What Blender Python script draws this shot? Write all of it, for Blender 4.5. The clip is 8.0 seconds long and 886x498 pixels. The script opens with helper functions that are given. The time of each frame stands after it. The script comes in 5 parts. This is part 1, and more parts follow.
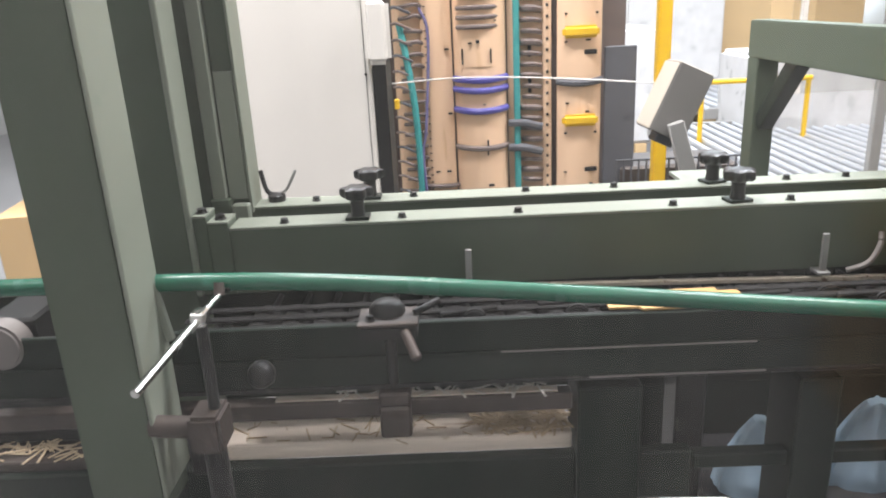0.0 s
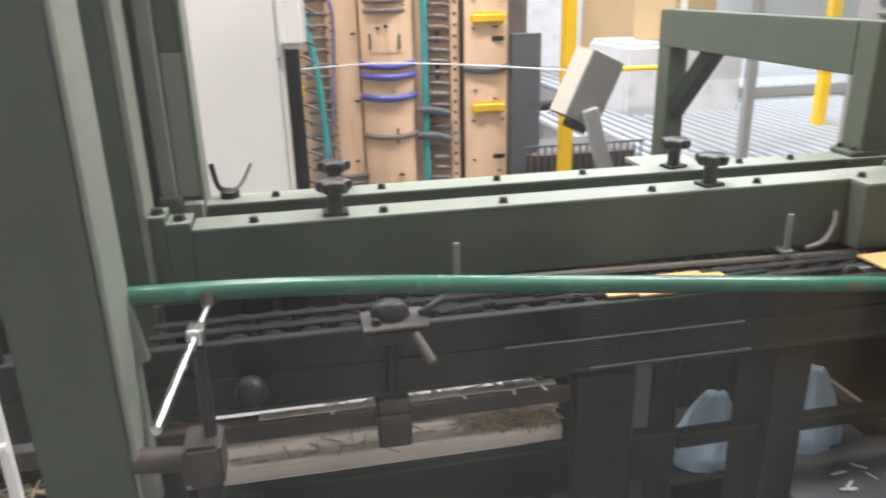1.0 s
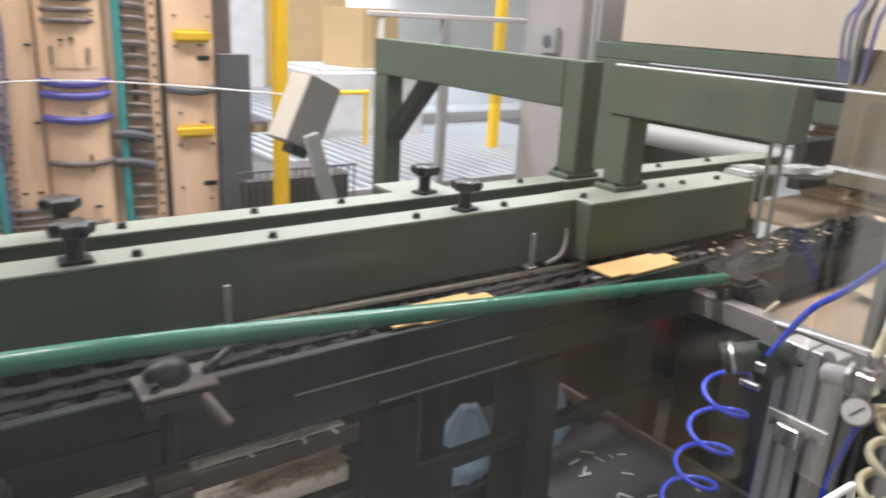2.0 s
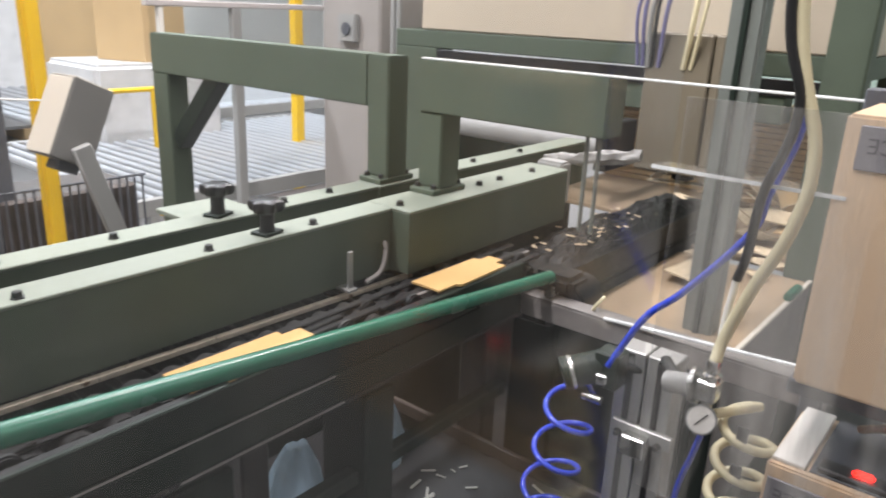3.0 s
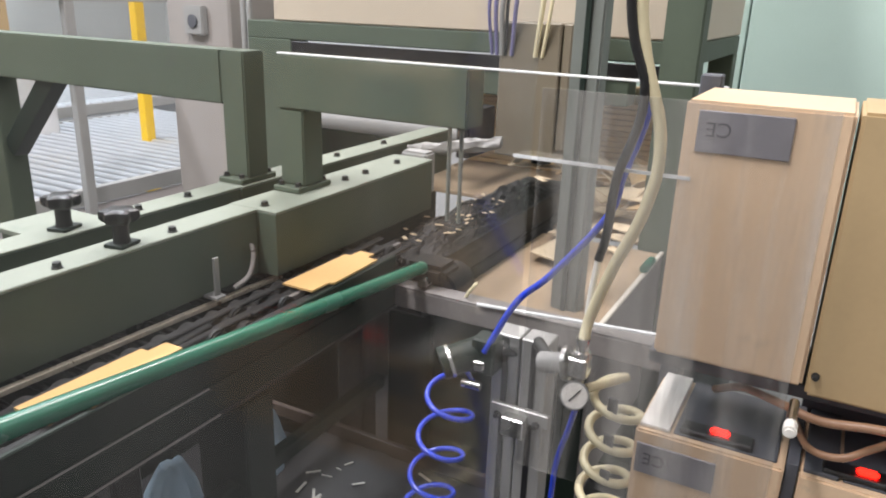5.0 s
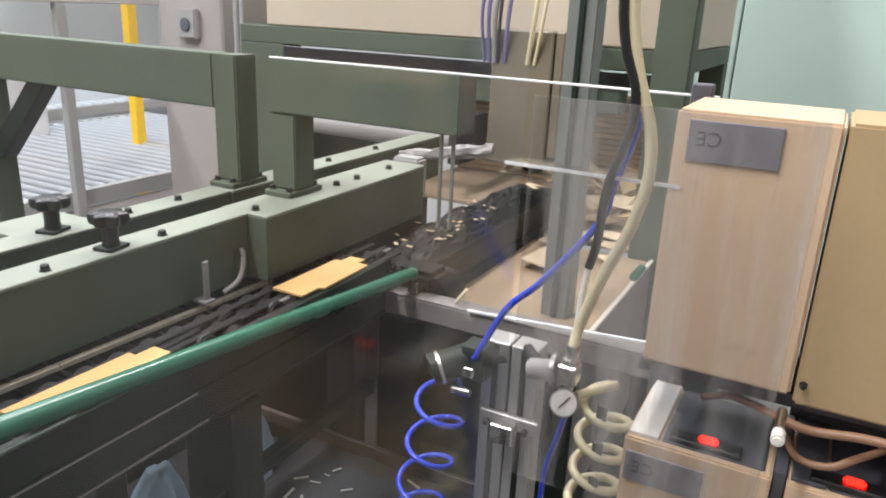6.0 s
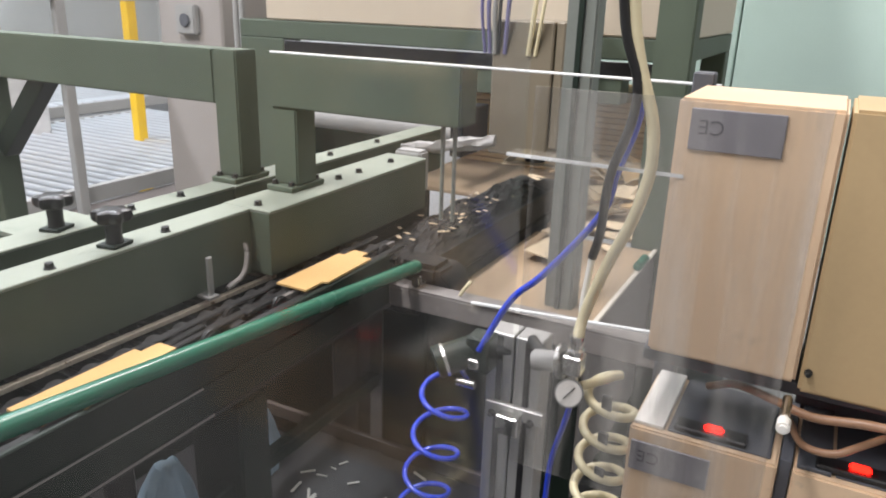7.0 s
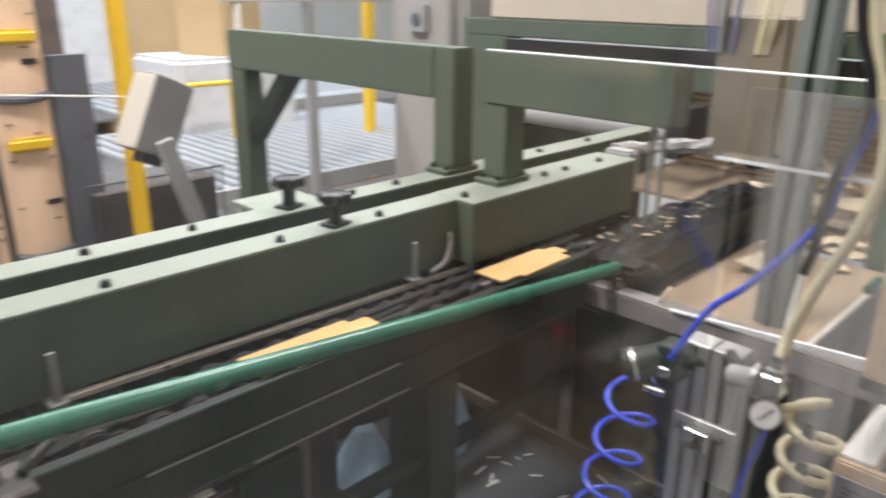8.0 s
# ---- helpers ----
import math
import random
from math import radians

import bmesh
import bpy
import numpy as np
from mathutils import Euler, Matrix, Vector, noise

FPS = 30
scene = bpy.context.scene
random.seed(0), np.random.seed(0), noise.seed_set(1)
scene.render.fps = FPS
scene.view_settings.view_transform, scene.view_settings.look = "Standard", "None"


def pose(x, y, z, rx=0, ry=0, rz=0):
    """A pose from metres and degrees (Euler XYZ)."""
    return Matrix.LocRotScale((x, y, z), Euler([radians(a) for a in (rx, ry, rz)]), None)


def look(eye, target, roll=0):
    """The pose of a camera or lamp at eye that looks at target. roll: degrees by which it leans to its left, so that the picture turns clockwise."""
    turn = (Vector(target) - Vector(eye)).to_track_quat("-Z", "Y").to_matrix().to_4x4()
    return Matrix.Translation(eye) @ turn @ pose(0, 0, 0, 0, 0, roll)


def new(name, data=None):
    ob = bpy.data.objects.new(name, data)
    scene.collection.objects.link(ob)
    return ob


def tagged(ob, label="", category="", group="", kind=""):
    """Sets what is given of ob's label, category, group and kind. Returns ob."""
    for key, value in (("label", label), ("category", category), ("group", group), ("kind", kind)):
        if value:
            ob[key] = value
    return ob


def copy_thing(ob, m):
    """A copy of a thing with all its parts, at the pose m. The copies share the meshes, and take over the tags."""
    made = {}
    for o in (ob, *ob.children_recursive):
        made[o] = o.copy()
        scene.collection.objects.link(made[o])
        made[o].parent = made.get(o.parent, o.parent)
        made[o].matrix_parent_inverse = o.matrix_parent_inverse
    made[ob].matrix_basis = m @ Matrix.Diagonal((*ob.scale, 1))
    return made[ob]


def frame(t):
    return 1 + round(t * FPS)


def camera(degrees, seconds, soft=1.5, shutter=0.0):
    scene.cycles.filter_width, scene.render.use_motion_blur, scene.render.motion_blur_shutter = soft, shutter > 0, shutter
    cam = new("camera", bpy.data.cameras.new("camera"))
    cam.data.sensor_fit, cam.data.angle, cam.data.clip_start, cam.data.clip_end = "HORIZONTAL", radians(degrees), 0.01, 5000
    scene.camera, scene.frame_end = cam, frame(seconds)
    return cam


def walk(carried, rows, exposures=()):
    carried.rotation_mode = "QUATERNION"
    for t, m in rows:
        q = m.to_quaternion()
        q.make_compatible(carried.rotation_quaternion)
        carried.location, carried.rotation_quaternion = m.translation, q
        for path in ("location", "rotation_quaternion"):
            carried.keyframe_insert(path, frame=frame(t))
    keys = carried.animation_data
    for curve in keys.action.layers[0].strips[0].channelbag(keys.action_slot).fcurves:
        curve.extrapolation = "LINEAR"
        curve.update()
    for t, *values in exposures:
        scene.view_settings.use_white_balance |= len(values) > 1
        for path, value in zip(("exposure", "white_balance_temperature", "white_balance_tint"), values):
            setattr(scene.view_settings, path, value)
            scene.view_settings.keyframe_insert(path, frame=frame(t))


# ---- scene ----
cam = camera(62.1, 8.0, soft=1.9, shutter=0.4)
PATH = [
    (0, (-0.118, -1.297, 1.374), (-0.153, 0.599, 0.739), -2.9),
    (0.5, (-0.247, -1.269, 1.36), (-0.134, 0.624, 0.726), -2.0),
    (1, (-0.346, -1.205, 1.369), (0.009, 0.643, 0.691), -1.3),
    (1.2, (-0.368, -1.185, 1.368), (0.145, 0.625, 0.689), -0.6),
    (1.5, (-0.446, -1.151, 1.372), (0.316, 0.586, 0.738), 1.1),
    (1.8, (-0.471, -1.133, 1.374), (0.507, 0.502, 0.764), 2.4),
    (2, (-0.466, -1.086, 1.368), (0.669, 0.443, 0.758), 3.2),
    (2.2, (-0.441, -1.048, 1.369), (0.809, 0.388, 0.757), 3.5),
    (3.3, (-0.332, -0.956, 1.387), (1.228, 0.129, 0.765), 2.2),
    (3.5, (-0.339, -0.957, 1.39), (1.271, 0.054, 0.770), 2.0),
    (4, (-0.339, -0.957, 1.39), (1.293, 0.014, 0.763), 1.3),
    (4.5, (-0.339, -0.957, 1.39), (1.312, -0.025, 0.753), 1.3),
    (5, (-0.339, -0.957, 1.39), (1.333, -0.067, 0.749), 1.9),
    (6.5, (-0.339, -0.957, 1.39), (1.350, -0.087, 0.767), 2.75),
    (7, (-0.339, -0.957, 1.39), (1.340, -0.082, 0.746), 1.8),
    (7.5, (-0.339, -0.957, 1.39), (1.304, -0.028, 0.730), 0.85),
    (7.7, (-0.345, -0.964, 1.388), (1.221, 0.093, 0.732), 0.8),
    (8, (-0.346, -0.986, 1.394), (0.997, 0.338, 0.732), 0.7),
]
walk(cam, [(t, look(eye, target, roll)) for t, eye, target, roll in PATH],
     exposures=[(0, 0.62), (1.0, 0.5), (1.5, 0.38), (2.2, 0.3), (3.3, 0.27), (8.0, 0.27)])

# ---- world and light ----
world = bpy.data.worlds.new("world")
scene.world = world
world.use_nodes = True
world.node_tree.nodes["Background"].inputs["Color"].default_value = (0.75, 0.82, 0.9, 1)
world.node_tree.nodes["Background"].inputs["Strength"].default_value = 0.3


def lamp(name, x, y, z, sx, sy, power, colour):
    data = bpy.data.lights.new(name, "AREA")
    data.shape, data.size, data.size_y = "RECTANGLE", sx, sy
    data.energy, data.color = power, colour
    ob = new(name, data)
    ob.matrix_basis = pose(x, y, z)
    return ob


# Unseen lamps placed to suit; those with negative y are added fill.
LAMPS = [(-1.2, 3.4, 4.55, 205), (2.4, 3.4, 4.55, 200), (-0.9, 0.45, 4.55, 235), (3.0, 0.7, 4.55, 190), (-3.2, -1.2, 4.55, 32), (2.6, -2.8, 4.55, 42), (0.2, -4.0, 3.2, 7)]
for lx, ly, lz, power in LAMPS:
    lamp("unseen_light", lx, ly, lz, 2.4, 0.4, power, (0.9, 0.94, 1.0) if ly > 2 else (1.0, 0.95, 0.955))
# Bluish daylight is an added lamp turned to the far wall; no window.
lamp("daylight_lamp", 3.5, 8.6, 2.6, 5.0, 2.6, 200, (0.80, 0.89, 1.0)).matrix_basis = pose(3.0, 8.7, 2.4, 90, 0, 0)


# ---- materials ----
def shader(name, colour, rough=0.5, metal=0.0, vary=0.15, scale=6.0, bump=0.1, fine=120.0, spot=None, spot_scale=3.0, spot_at=0.62, random_amount=0.0, stretch=None):
    """A painted, metal, wooden or plastic surface: broad tone variation, fine grain, relief and a second colour of wear in patches."""
    m = bpy.data.materials.new(name)
    m.use_nodes = True
    n, l = m.node_tree.nodes, m.node_tree.links
    b = n["Principled BSDF"]
    b.inputs["Metallic"].default_value = metal
    tc = n.new("ShaderNodeTexCoord")
    src = tc.outputs["Object"]
    if stretch:
        mp = n.new("ShaderNodeMapping")
        mp.inputs["Scale"].default_value = stretch
        l.new(src, mp.inputs["Vector"])
        src = mp.outputs["Vector"]
    big, small = n.new("ShaderNodeTexNoise"), n.new("ShaderNodeTexNoise")
    for t, sc, d in ((big, scale, 5), (small, fine, 3)):
        t.inputs["Scale"].default_value, t.inputs["Detail"].default_value = sc, d
        l.new(src, t.inputs["Vector"])
    add = n.new("ShaderNodeMath")
    add.operation = "MULTIPLY_ADD"
    l.new(small.outputs["Fac"], add.inputs[0])
    add.inputs[1].default_value = 0.4
    l.new(big.outputs["Fac"], add.inputs[2])
    ramp = n.new("ShaderNodeMapRange")
    ramp.inputs["From Min"].default_value, ramp.inputs["From Max"].default_value = 0.4, 1.0
    ramp.inputs["To Min"].default_value, ramp.inputs["To Max"].default_value = 1 - vary, 1 + vary
    l.new(add.outputs[0], ramp.inputs["Value"])
    mul = n.new("ShaderNodeVectorMath")
    mul.operation = "SCALE"
    mul.inputs[0].default_value = colour
    l.new(ramp.outputs["Result"], mul.inputs["Scale"])
    out = mul.outputs["Vector"]
    if spot:
        sp = n.new("ShaderNodeTexNoise")
        sp.inputs["Scale"].default_value, sp.inputs["Detail"].default_value = spot_scale, 8
        sp.inputs["Roughness"].default_value = 0.65
        l.new(src, sp.inputs["Vector"])
        cut = n.new("ShaderNodeMapRange")
        cut.inputs["From Min"].default_value, cut.inputs["From Max"].default_value = spot_at, spot_at + 0.08
        l.new(sp.outputs["Fac"], cut.inputs["Value"])
        mix = n.new("ShaderNodeMix")
        mix.data_type = "RGBA"
        mix.inputs["B"].default_value = (*spot, 1)
        l.new(cut.outputs["Result"], mix.inputs["Factor"])
        l.new(out, mix.inputs["A"])
        out = mix.outputs["Result"]
    if random_amount:
        info, rr = n.new("ShaderNodeObjectInfo"), n.new("ShaderNodeMapRange")
        rr.inputs["To Min"].default_value, rr.inputs["To Max"].default_value = 1 - random_amount, 1 + random_amount
        l.new(info.outputs["Random"], rr.inputs["Value"])
        m2 = n.new("ShaderNodeVectorMath")
        m2.operation = "SCALE"
        l.new(out, m2.inputs[0])
        l.new(rr.outputs["Result"], m2.inputs["Scale"])
        out = m2.outputs["Vector"]
    l.new(out, b.inputs["Base Color"])
    rg = n.new("ShaderNodeMapRange")
    rg.inputs["To Min"].default_value, rg.inputs["To Max"].default_value = max(rough - 0.12, 0.03), min(rough + 0.12, 1)
    l.new(big.outputs["Fac"], rg.inputs["Value"])
    l.new(rg.outputs["Result"], b.inputs["Roughness"])
    if bump:
        bp = n.new("ShaderNodeBump")
        bp.inputs["Strength"].default_value, bp.inputs["Distance"].default_value = bump, 0.002
        l.new(add.outputs[0], bp.inputs["Height"])
        l.new(bp.outputs["Normal"], b.inputs["Normal"])
    return m


def clear(name, gloss, rough, tint, dust=0.0):
    """Thin acrylic sheet: see-through, with a mirror share that grows at grazing angles, uneven wiping and streaks of
    dust that also stand in for reflected haze.
    """
    m = bpy.data.materials.new(name)
    m.use_nodes = True
    n, l = m.node_tree.nodes, m.node_tree.links
    n.remove(n["Principled BSDF"])
    tr, gl, mx, fr, sm = (n.new("ShaderNodeBsdfTransparent"), n.new("ShaderNodeBsdfGlossy"), n.new("ShaderNodeMixShader"),
                          n.new("ShaderNodeTexNoise"), n.new("ShaderNodeMapRange"))
    lw, pw, sc, mu = (n.new("ShaderNodeLayerWeight"), n.new("ShaderNodeMath"), n.new("ShaderNodeMath"), n.new("ShaderNodeMath"))
    lw.inputs["Blend"].default_value = 0.5
    pw.operation, sc.operation, mu.operation = "POWER", "MULTIPLY_ADD", "MULTIPLY"
    pw.inputs[1].default_value = 5.0
    sc.inputs[1].default_value, sc.inputs[2].default_value = 0.96, 0.04
    tr.inputs["Color"].default_value = (*tint, 1)
    gl.inputs["Roughness"].default_value = rough
    fr.inputs["Scale"].default_value = 4.0
    sm.inputs["To Min"].default_value, sm.inputs["To Max"].default_value = gloss * 0.6, gloss * 1.4
    l.new(fr.outputs["Fac"], sm.inputs["Value"])
    l.new(lw.outputs["Facing"], pw.inputs[0])
    l.new(pw.outputs[0], sc.inputs[0])
    l.new(sc.outputs[0], mu.inputs[0])
    l.new(sm.outputs["Result"], mu.inputs[1])
    l.new(mu.outputs[0], mx.inputs["Fac"])
    l.new(tr.outputs[0], mx.inputs[1])
    l.new(gl.outputs[0], mx.inputs[2])
    out = mx.outputs[0]
    # Diffuse streaks: dust, and the sheet's reflected haze put into the colour.
    if dust:
        tc, mp, st, rg, df, m2 = (n.new("ShaderNodeTexCoord"), n.new("ShaderNodeMapping"), n.new("ShaderNodeTexNoise"), n.new("ShaderNodeMapRange"),
                                  n.new("ShaderNodeBsdfDiffuse"), n.new("ShaderNodeMixShader"))
        mp.inputs["Scale"].default_value = (16.0, 16.0, 1.3)
        mp.inputs["Rotation"].default_value = (0.0, 0.12, 0.0)
        st.inputs["Scale"].default_value, st.inputs["Detail"].default_value, st.inputs["Roughness"].default_value = 1.0, 7.0, 0.62
        rg.inputs["From Min"].default_value, rg.inputs["From Max"].default_value = 0.42, 0.78
        rg.inputs["To Min"].default_value, rg.inputs["To Max"].default_value = 0.0, dust
        df.inputs["Color"].default_value = (0.62, 0.60, 0.56, 1)
        l.new(tc.outputs["Object"], mp.inputs["Vector"])
        l.new(mp.outputs["Vector"], st.inputs["Vector"])
        l.new(st.outputs["Fac"], rg.inputs["Value"])
        l.new(rg.outputs["Result"], m2.inputs["Fac"])
        l.new(out, m2.inputs[1])
        l.new(df.outputs[0], m2.inputs[2])
        out = m2.outputs[0]
    l.new(out, n["Material Output"].inputs["Surface"])
    return m


def glow(name, colour, strength):
    m = shader(name, colour, 0.4)
    b = m.node_tree.nodes["Principled BSDF"]
    b.inputs["Emission Color"].default_value, b.inputs["Emission Strength"].default_value = (*colour, 1), strength
    return m


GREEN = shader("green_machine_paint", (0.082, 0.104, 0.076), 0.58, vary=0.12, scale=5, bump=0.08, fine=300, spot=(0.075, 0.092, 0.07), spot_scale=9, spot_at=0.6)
# Paler green: dust plus the light on tops and flanges put into the colour.
GREEN_LIT = shader("lit_green_paint", (0.205, 0.23, 0.186), 0.55, vary=0.1, scale=5, bump=0.08, fine=300, spot=(0.16, 0.19, 0.15), spot_scale=14, spot_at=0.6)
GREEN_DARK = shader("dark_green", (0.011, 0.019, 0.014), 0.5, vary=0.25, scale=7, bump=0.1, spot=(0.022, 0.026, 0.022), spot_scale=12, spot_at=0.6)
PIPE = shader("glossy_green_pipe", (0.022, 0.118, 0.074), 0.25, vary=0.15, scale=8, bump=0.03, spot=(0.05, 0.19, 0.13), spot_scale=20, spot_at=0.64)
BLACK = shader("black_plastic", (0.012, 0.012, 0.013), 0.35, vary=0.2, scale=30, bump=0.05)
GREASE = shader("greasy_black_scraps", (0.014, 0.014, 0.014), 0.5, vary=0.5, scale=40, bump=0.4, fine=60, spot=(0.05, 0.048, 0.045), spot_scale=45, spot_at=0.68)
DARK = shader("greasy_dark_steel", (0.03, 0.031, 0.031), 0.42, metal=0.2, vary=0.4, scale=18, bump=0.35, fine=90, spot=(0.09, 0.085, 0.075), spot_scale=30, spot_at=0.62)
ROLL_DARK = shader("dull_black_roller", (0.018, 0.018, 0.018), 0.6, vary=0.4, scale=25, bump=0.2, spot=(0.05, 0.045, 0.04), spot_scale=30, spot_at=0.64)
RUST = shader("brown_steel", (0.06, 0.048, 0.042), 0.5, metal=0.25, vary=0.35, scale=20, bump=0.25, spot=(0.12, 0.10, 0.085), spot_scale=25, spot_at=0.6)
STEEL = shader("bright_steel", (0.62, 0.62, 0.60), 0.25, metal=1.0, vary=0.15, scale=30, bump=0.05)
ALU = shader("aluminium_profile", (0.36, 0.36, 0.35), 0.45, metal=0.6, vary=0.08, scale=10, bump=0.04, stretch=(1, 1, 0.05))
BRASS = shader("worn_brass_strip", (0.60, 0.53, 0.43), 0.45, metal=0.3, vary=0.3, scale=40, bump=0.1, spot=(0.16, 0.10, 0.06), spot_scale=40, spot_at=0.56)
GREY = shader("grey_enamel", (0.30, 0.30, 0.29), 0.5, vary=0.08, scale=8, bump=0.05)
GREY_DULL = shader("dull_taupe_steel", (0.19, 0.175, 0.165), 0.55, vary=0.2, scale=14, bump=0.12, spot=(0.28, 0.26, 0.24), spot_scale=16, spot_at=0.6)
GREY_GREEN = shader("grey_green_enamel", (0.15, 0.165, 0.15), 0.45, vary=0.1, scale=8, bump=0.05)
GREY_MID = shader("mid_grey_enamel", (0.2, 0.195, 0.185), 0.45, vary=0.1, scale=8, bump=0.05)
GREY_DARK = shader("slate_grey_board", (0.085, 0.09, 0.105), 0.6, vary=0.15, scale=9, bump=0.1, spot=(0.05, 0.05, 0.06), spot_scale=8)
WHITE = shader("white_enamel", (0.81, 0.785, 0.735), 0.4, vary=0.05, scale=3, bump=0.03, spot=(0.6, 0.59, 0.56), spot_scale=11, spot_at=0.68)
FILM = shader("stretch_film", (0.58, 0.58, 0.58), 0.3, vary=0.15, scale=8, bump=0.4, fine=25)
FILM_DULL = shader("dusty_stretch_film", (0.27, 0.265, 0.25), 0.4, vary=0.25, scale=12, bump=0.4, fine=30)
WIRE = shader("white_coated_wire", (0.78, 0.77, 0.74), 0.4, vary=0.08, scale=30, bump=0.05)
BEIGE = shader("beige_sheet_metal", (0.71, 0.52, 0.345), 0.45, vary=0.05, scale=4, bump=0.04, spot=(0.44, 0.36, 0.26), spot_scale=6)
TAN = shader("tan_sheet_metal", (0.48, 0.35, 0.19), 0.5, vary=0.06, scale=4, bump=0.04)
RUST_TAN = shader("dull_brown_metal", (0.16, 0.135, 0.095), 0.5, vary=0.08, scale=5, bump=0.04)
CREAM = shader("cream_cabinet_paint", (0.62, 0.58, 0.50), 0.5, vary=0.05, scale=3, bump=0.03)
CABINET = shader("tan_cabinet_paint", (0.50, 0.43, 0.335), 0.5, vary=0.05, scale=3, bump=0.03)
WOOD = shader("die_plywood", (0.84, 0.59, 0.395), 0.55, vary=0.07, scale=3, bump=0.1, fine=60, stretch=(6, 6, 0.6), spot=(0.76, 0.51, 0.32), spot_scale=5, spot_at=0.6)
WOOD_PALE = shader("pale_dusty_board", (0.72, 0.64, 0.54), 0.7, vary=0.2, scale=8, bump=0.3, stretch=(0.6, 6, 6), spot=(0.34, 0.25, 0.18), spot_scale=10, spot_at=0.6)
CARD = shader("cardboard", (0.53, 0.37, 0.19), 0.8, vary=0.08, scale=5, bump=0.12, random_amount=0.1)
# Cardboard darkened in colour because less light falls on the outfeed table.
CARD_DIM = shader("dimmed_cardboard", (0.33, 0.245, 0.16), 0.85, vary=0.12, scale=5, bump=0.15, spot=(0.26, 0.19, 0.12), spot_scale=4, spot_at=0.55)
BLANK = shader("yellow_brown_cardboard", (0.54, 0.345, 0.135), 0.75, vary=0.06, scale=8, bump=0.1)
SCRAP = shader("cardboard_scraps", (0.62, 0.50, 0.34), 0.8, vary=0.2, scale=30, random_amount=0.25)
PAPER = shader("pale_paper_bits", (0.7, 0.68, 0.62), 0.8, vary=0.1, scale=30, random_amount=0.15)
RUBBER_BLUE = shader("blue_rubber", (0.09, 0.085, 0.36), 0.5, vary=0.15, scale=20, bump=0.1)
RUBBER_YELLOW = shader("yellow_rubber", (0.80, 0.50, 0.02), 0.5, vary=0.1, scale=20, bump=0.1)
RUBBER_TEAL = shader("teal_rubber", (0.05, 0.33, 0.33), 0.5, vary=0.15, scale=20, bump=0.1)
RUBBER_GREY = shader("brown_grey_rubber", (0.17, 0.135, 0.125), 0.6, vary=0.2, scale=20, bump=0.1)
YELLOW = shader("yellow_safety_paint", (0.80, 0.50, 0.015), 0.4, vary=0.08, scale=6, bump=0.05, spot=(0.6, 0.36, 0.02), spot_scale=14, spot_at=0.66)
HOSE_BLUE = shader("blue_hose", (0.02, 0.05, 0.48), 0.2, vary=0.08, scale=20, bump=0.0)
HOSE_CREAM = shader("cream_hose", (0.68, 0.61, 0.40), 0.35, vary=0.08, scale=20, bump=0.02)
HOSE_BROWN = shader("brown_cable", (0.30, 0.17, 0.10), 0.4, vary=0.08, scale=20, bump=0.02)
WIRE_VIOLET = shader("violet_cable", (0.16, 0.15, 0.30), 0.4, vary=0.1, scale=20, bump=0.02)
BAG = shader("pale_blue_plastic", (0.36, 0.50, 0.62), 0.35, vary=0.15, scale=14, bump=0.4, fine=40)
FLOOR = shader("hall_concrete", (0.27, 0.27, 0.27), 0.5, vary=0.12, scale=1.5, bump=0.08, fine=40, spot=(0.3, 0.3, 0.3), spot_scale=2.5, spot_at=0.58)
# Near-black: the tray's own tone, and shade put into the floor's colour.
MAT = shader("dark_floor_and_tray", (0.028, 0.028, 0.03), 0.4, vary=0.3, scale=5, bump=0.15, spot=(0.05, 0.048, 0.045), spot_scale=9, spot_at=0.55)
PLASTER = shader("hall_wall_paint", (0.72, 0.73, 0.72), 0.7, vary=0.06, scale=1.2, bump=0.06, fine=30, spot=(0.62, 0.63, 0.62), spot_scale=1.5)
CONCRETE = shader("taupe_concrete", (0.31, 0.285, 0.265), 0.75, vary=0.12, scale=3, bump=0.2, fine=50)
WALL_DIM = shader("low_bounce_wall", (0.36, 0.36, 0.35), 0.75, vary=0.08, scale=1.2, bump=0.06, fine=30)
ROLLER = shader("zinc_rollers", (0.50, 0.52, 0.55), 0.34, metal=0.6, vary=0.1, scale=10, bump=0.02)
PALE_PANEL = shader("pale_pink_grey_panel", (0.52, 0.48, 0.47), 0.5, vary=0.06, scale=4, bump=0.03)
PLATE = shader("grey_label_plate", (0.27, 0.26, 0.28), 0.35, metal=0.3, vary=0.1, scale=30, bump=0.02)
TEAL_WALL = shader("pale_teal_panel", (0.42, 0.55, 0.50), 0.6, vary=0.06, scale=2, bump=0.04)
INK = shader("black_ink", (0.015, 0.015, 0.016), 0.6, vary=0.1)
INK_FADED = shader("faded_ink", (0.09, 0.09, 0.10), 0.6, vary=0.1)
RED = glow("red_lit_switch", (0.9, 0.02, 0.01), 2.5)
ACRYLIC = clear("clear_acrylic", 1.0, 0.10, (0.93, 0.93, 0.92))
SCREEN = clear("hazy_acrylic", 0.7, 0.12, (0.955, 0.955, 0.96), 0.035)
HAZED = clear("haze_streaked_acrylic", 0.9, 0.16, (0.92, 0.92, 0.925), 0.36)
# Opaque pale colour stands in for the shine along clear sheet edges.
ACRYLIC_EDGE = shader("acrylic_edge", (0.72, 0.74, 0.74), 0.15, vary=0.1, scale=30, bump=0.02)
for oily in (GREEN_DARK, DARK, ROLL_DARK, GREASE, GREEN):
    oily.node_tree.nodes["Principled BSDF"].inputs["Specular IOR Level"].default_value = 0.25


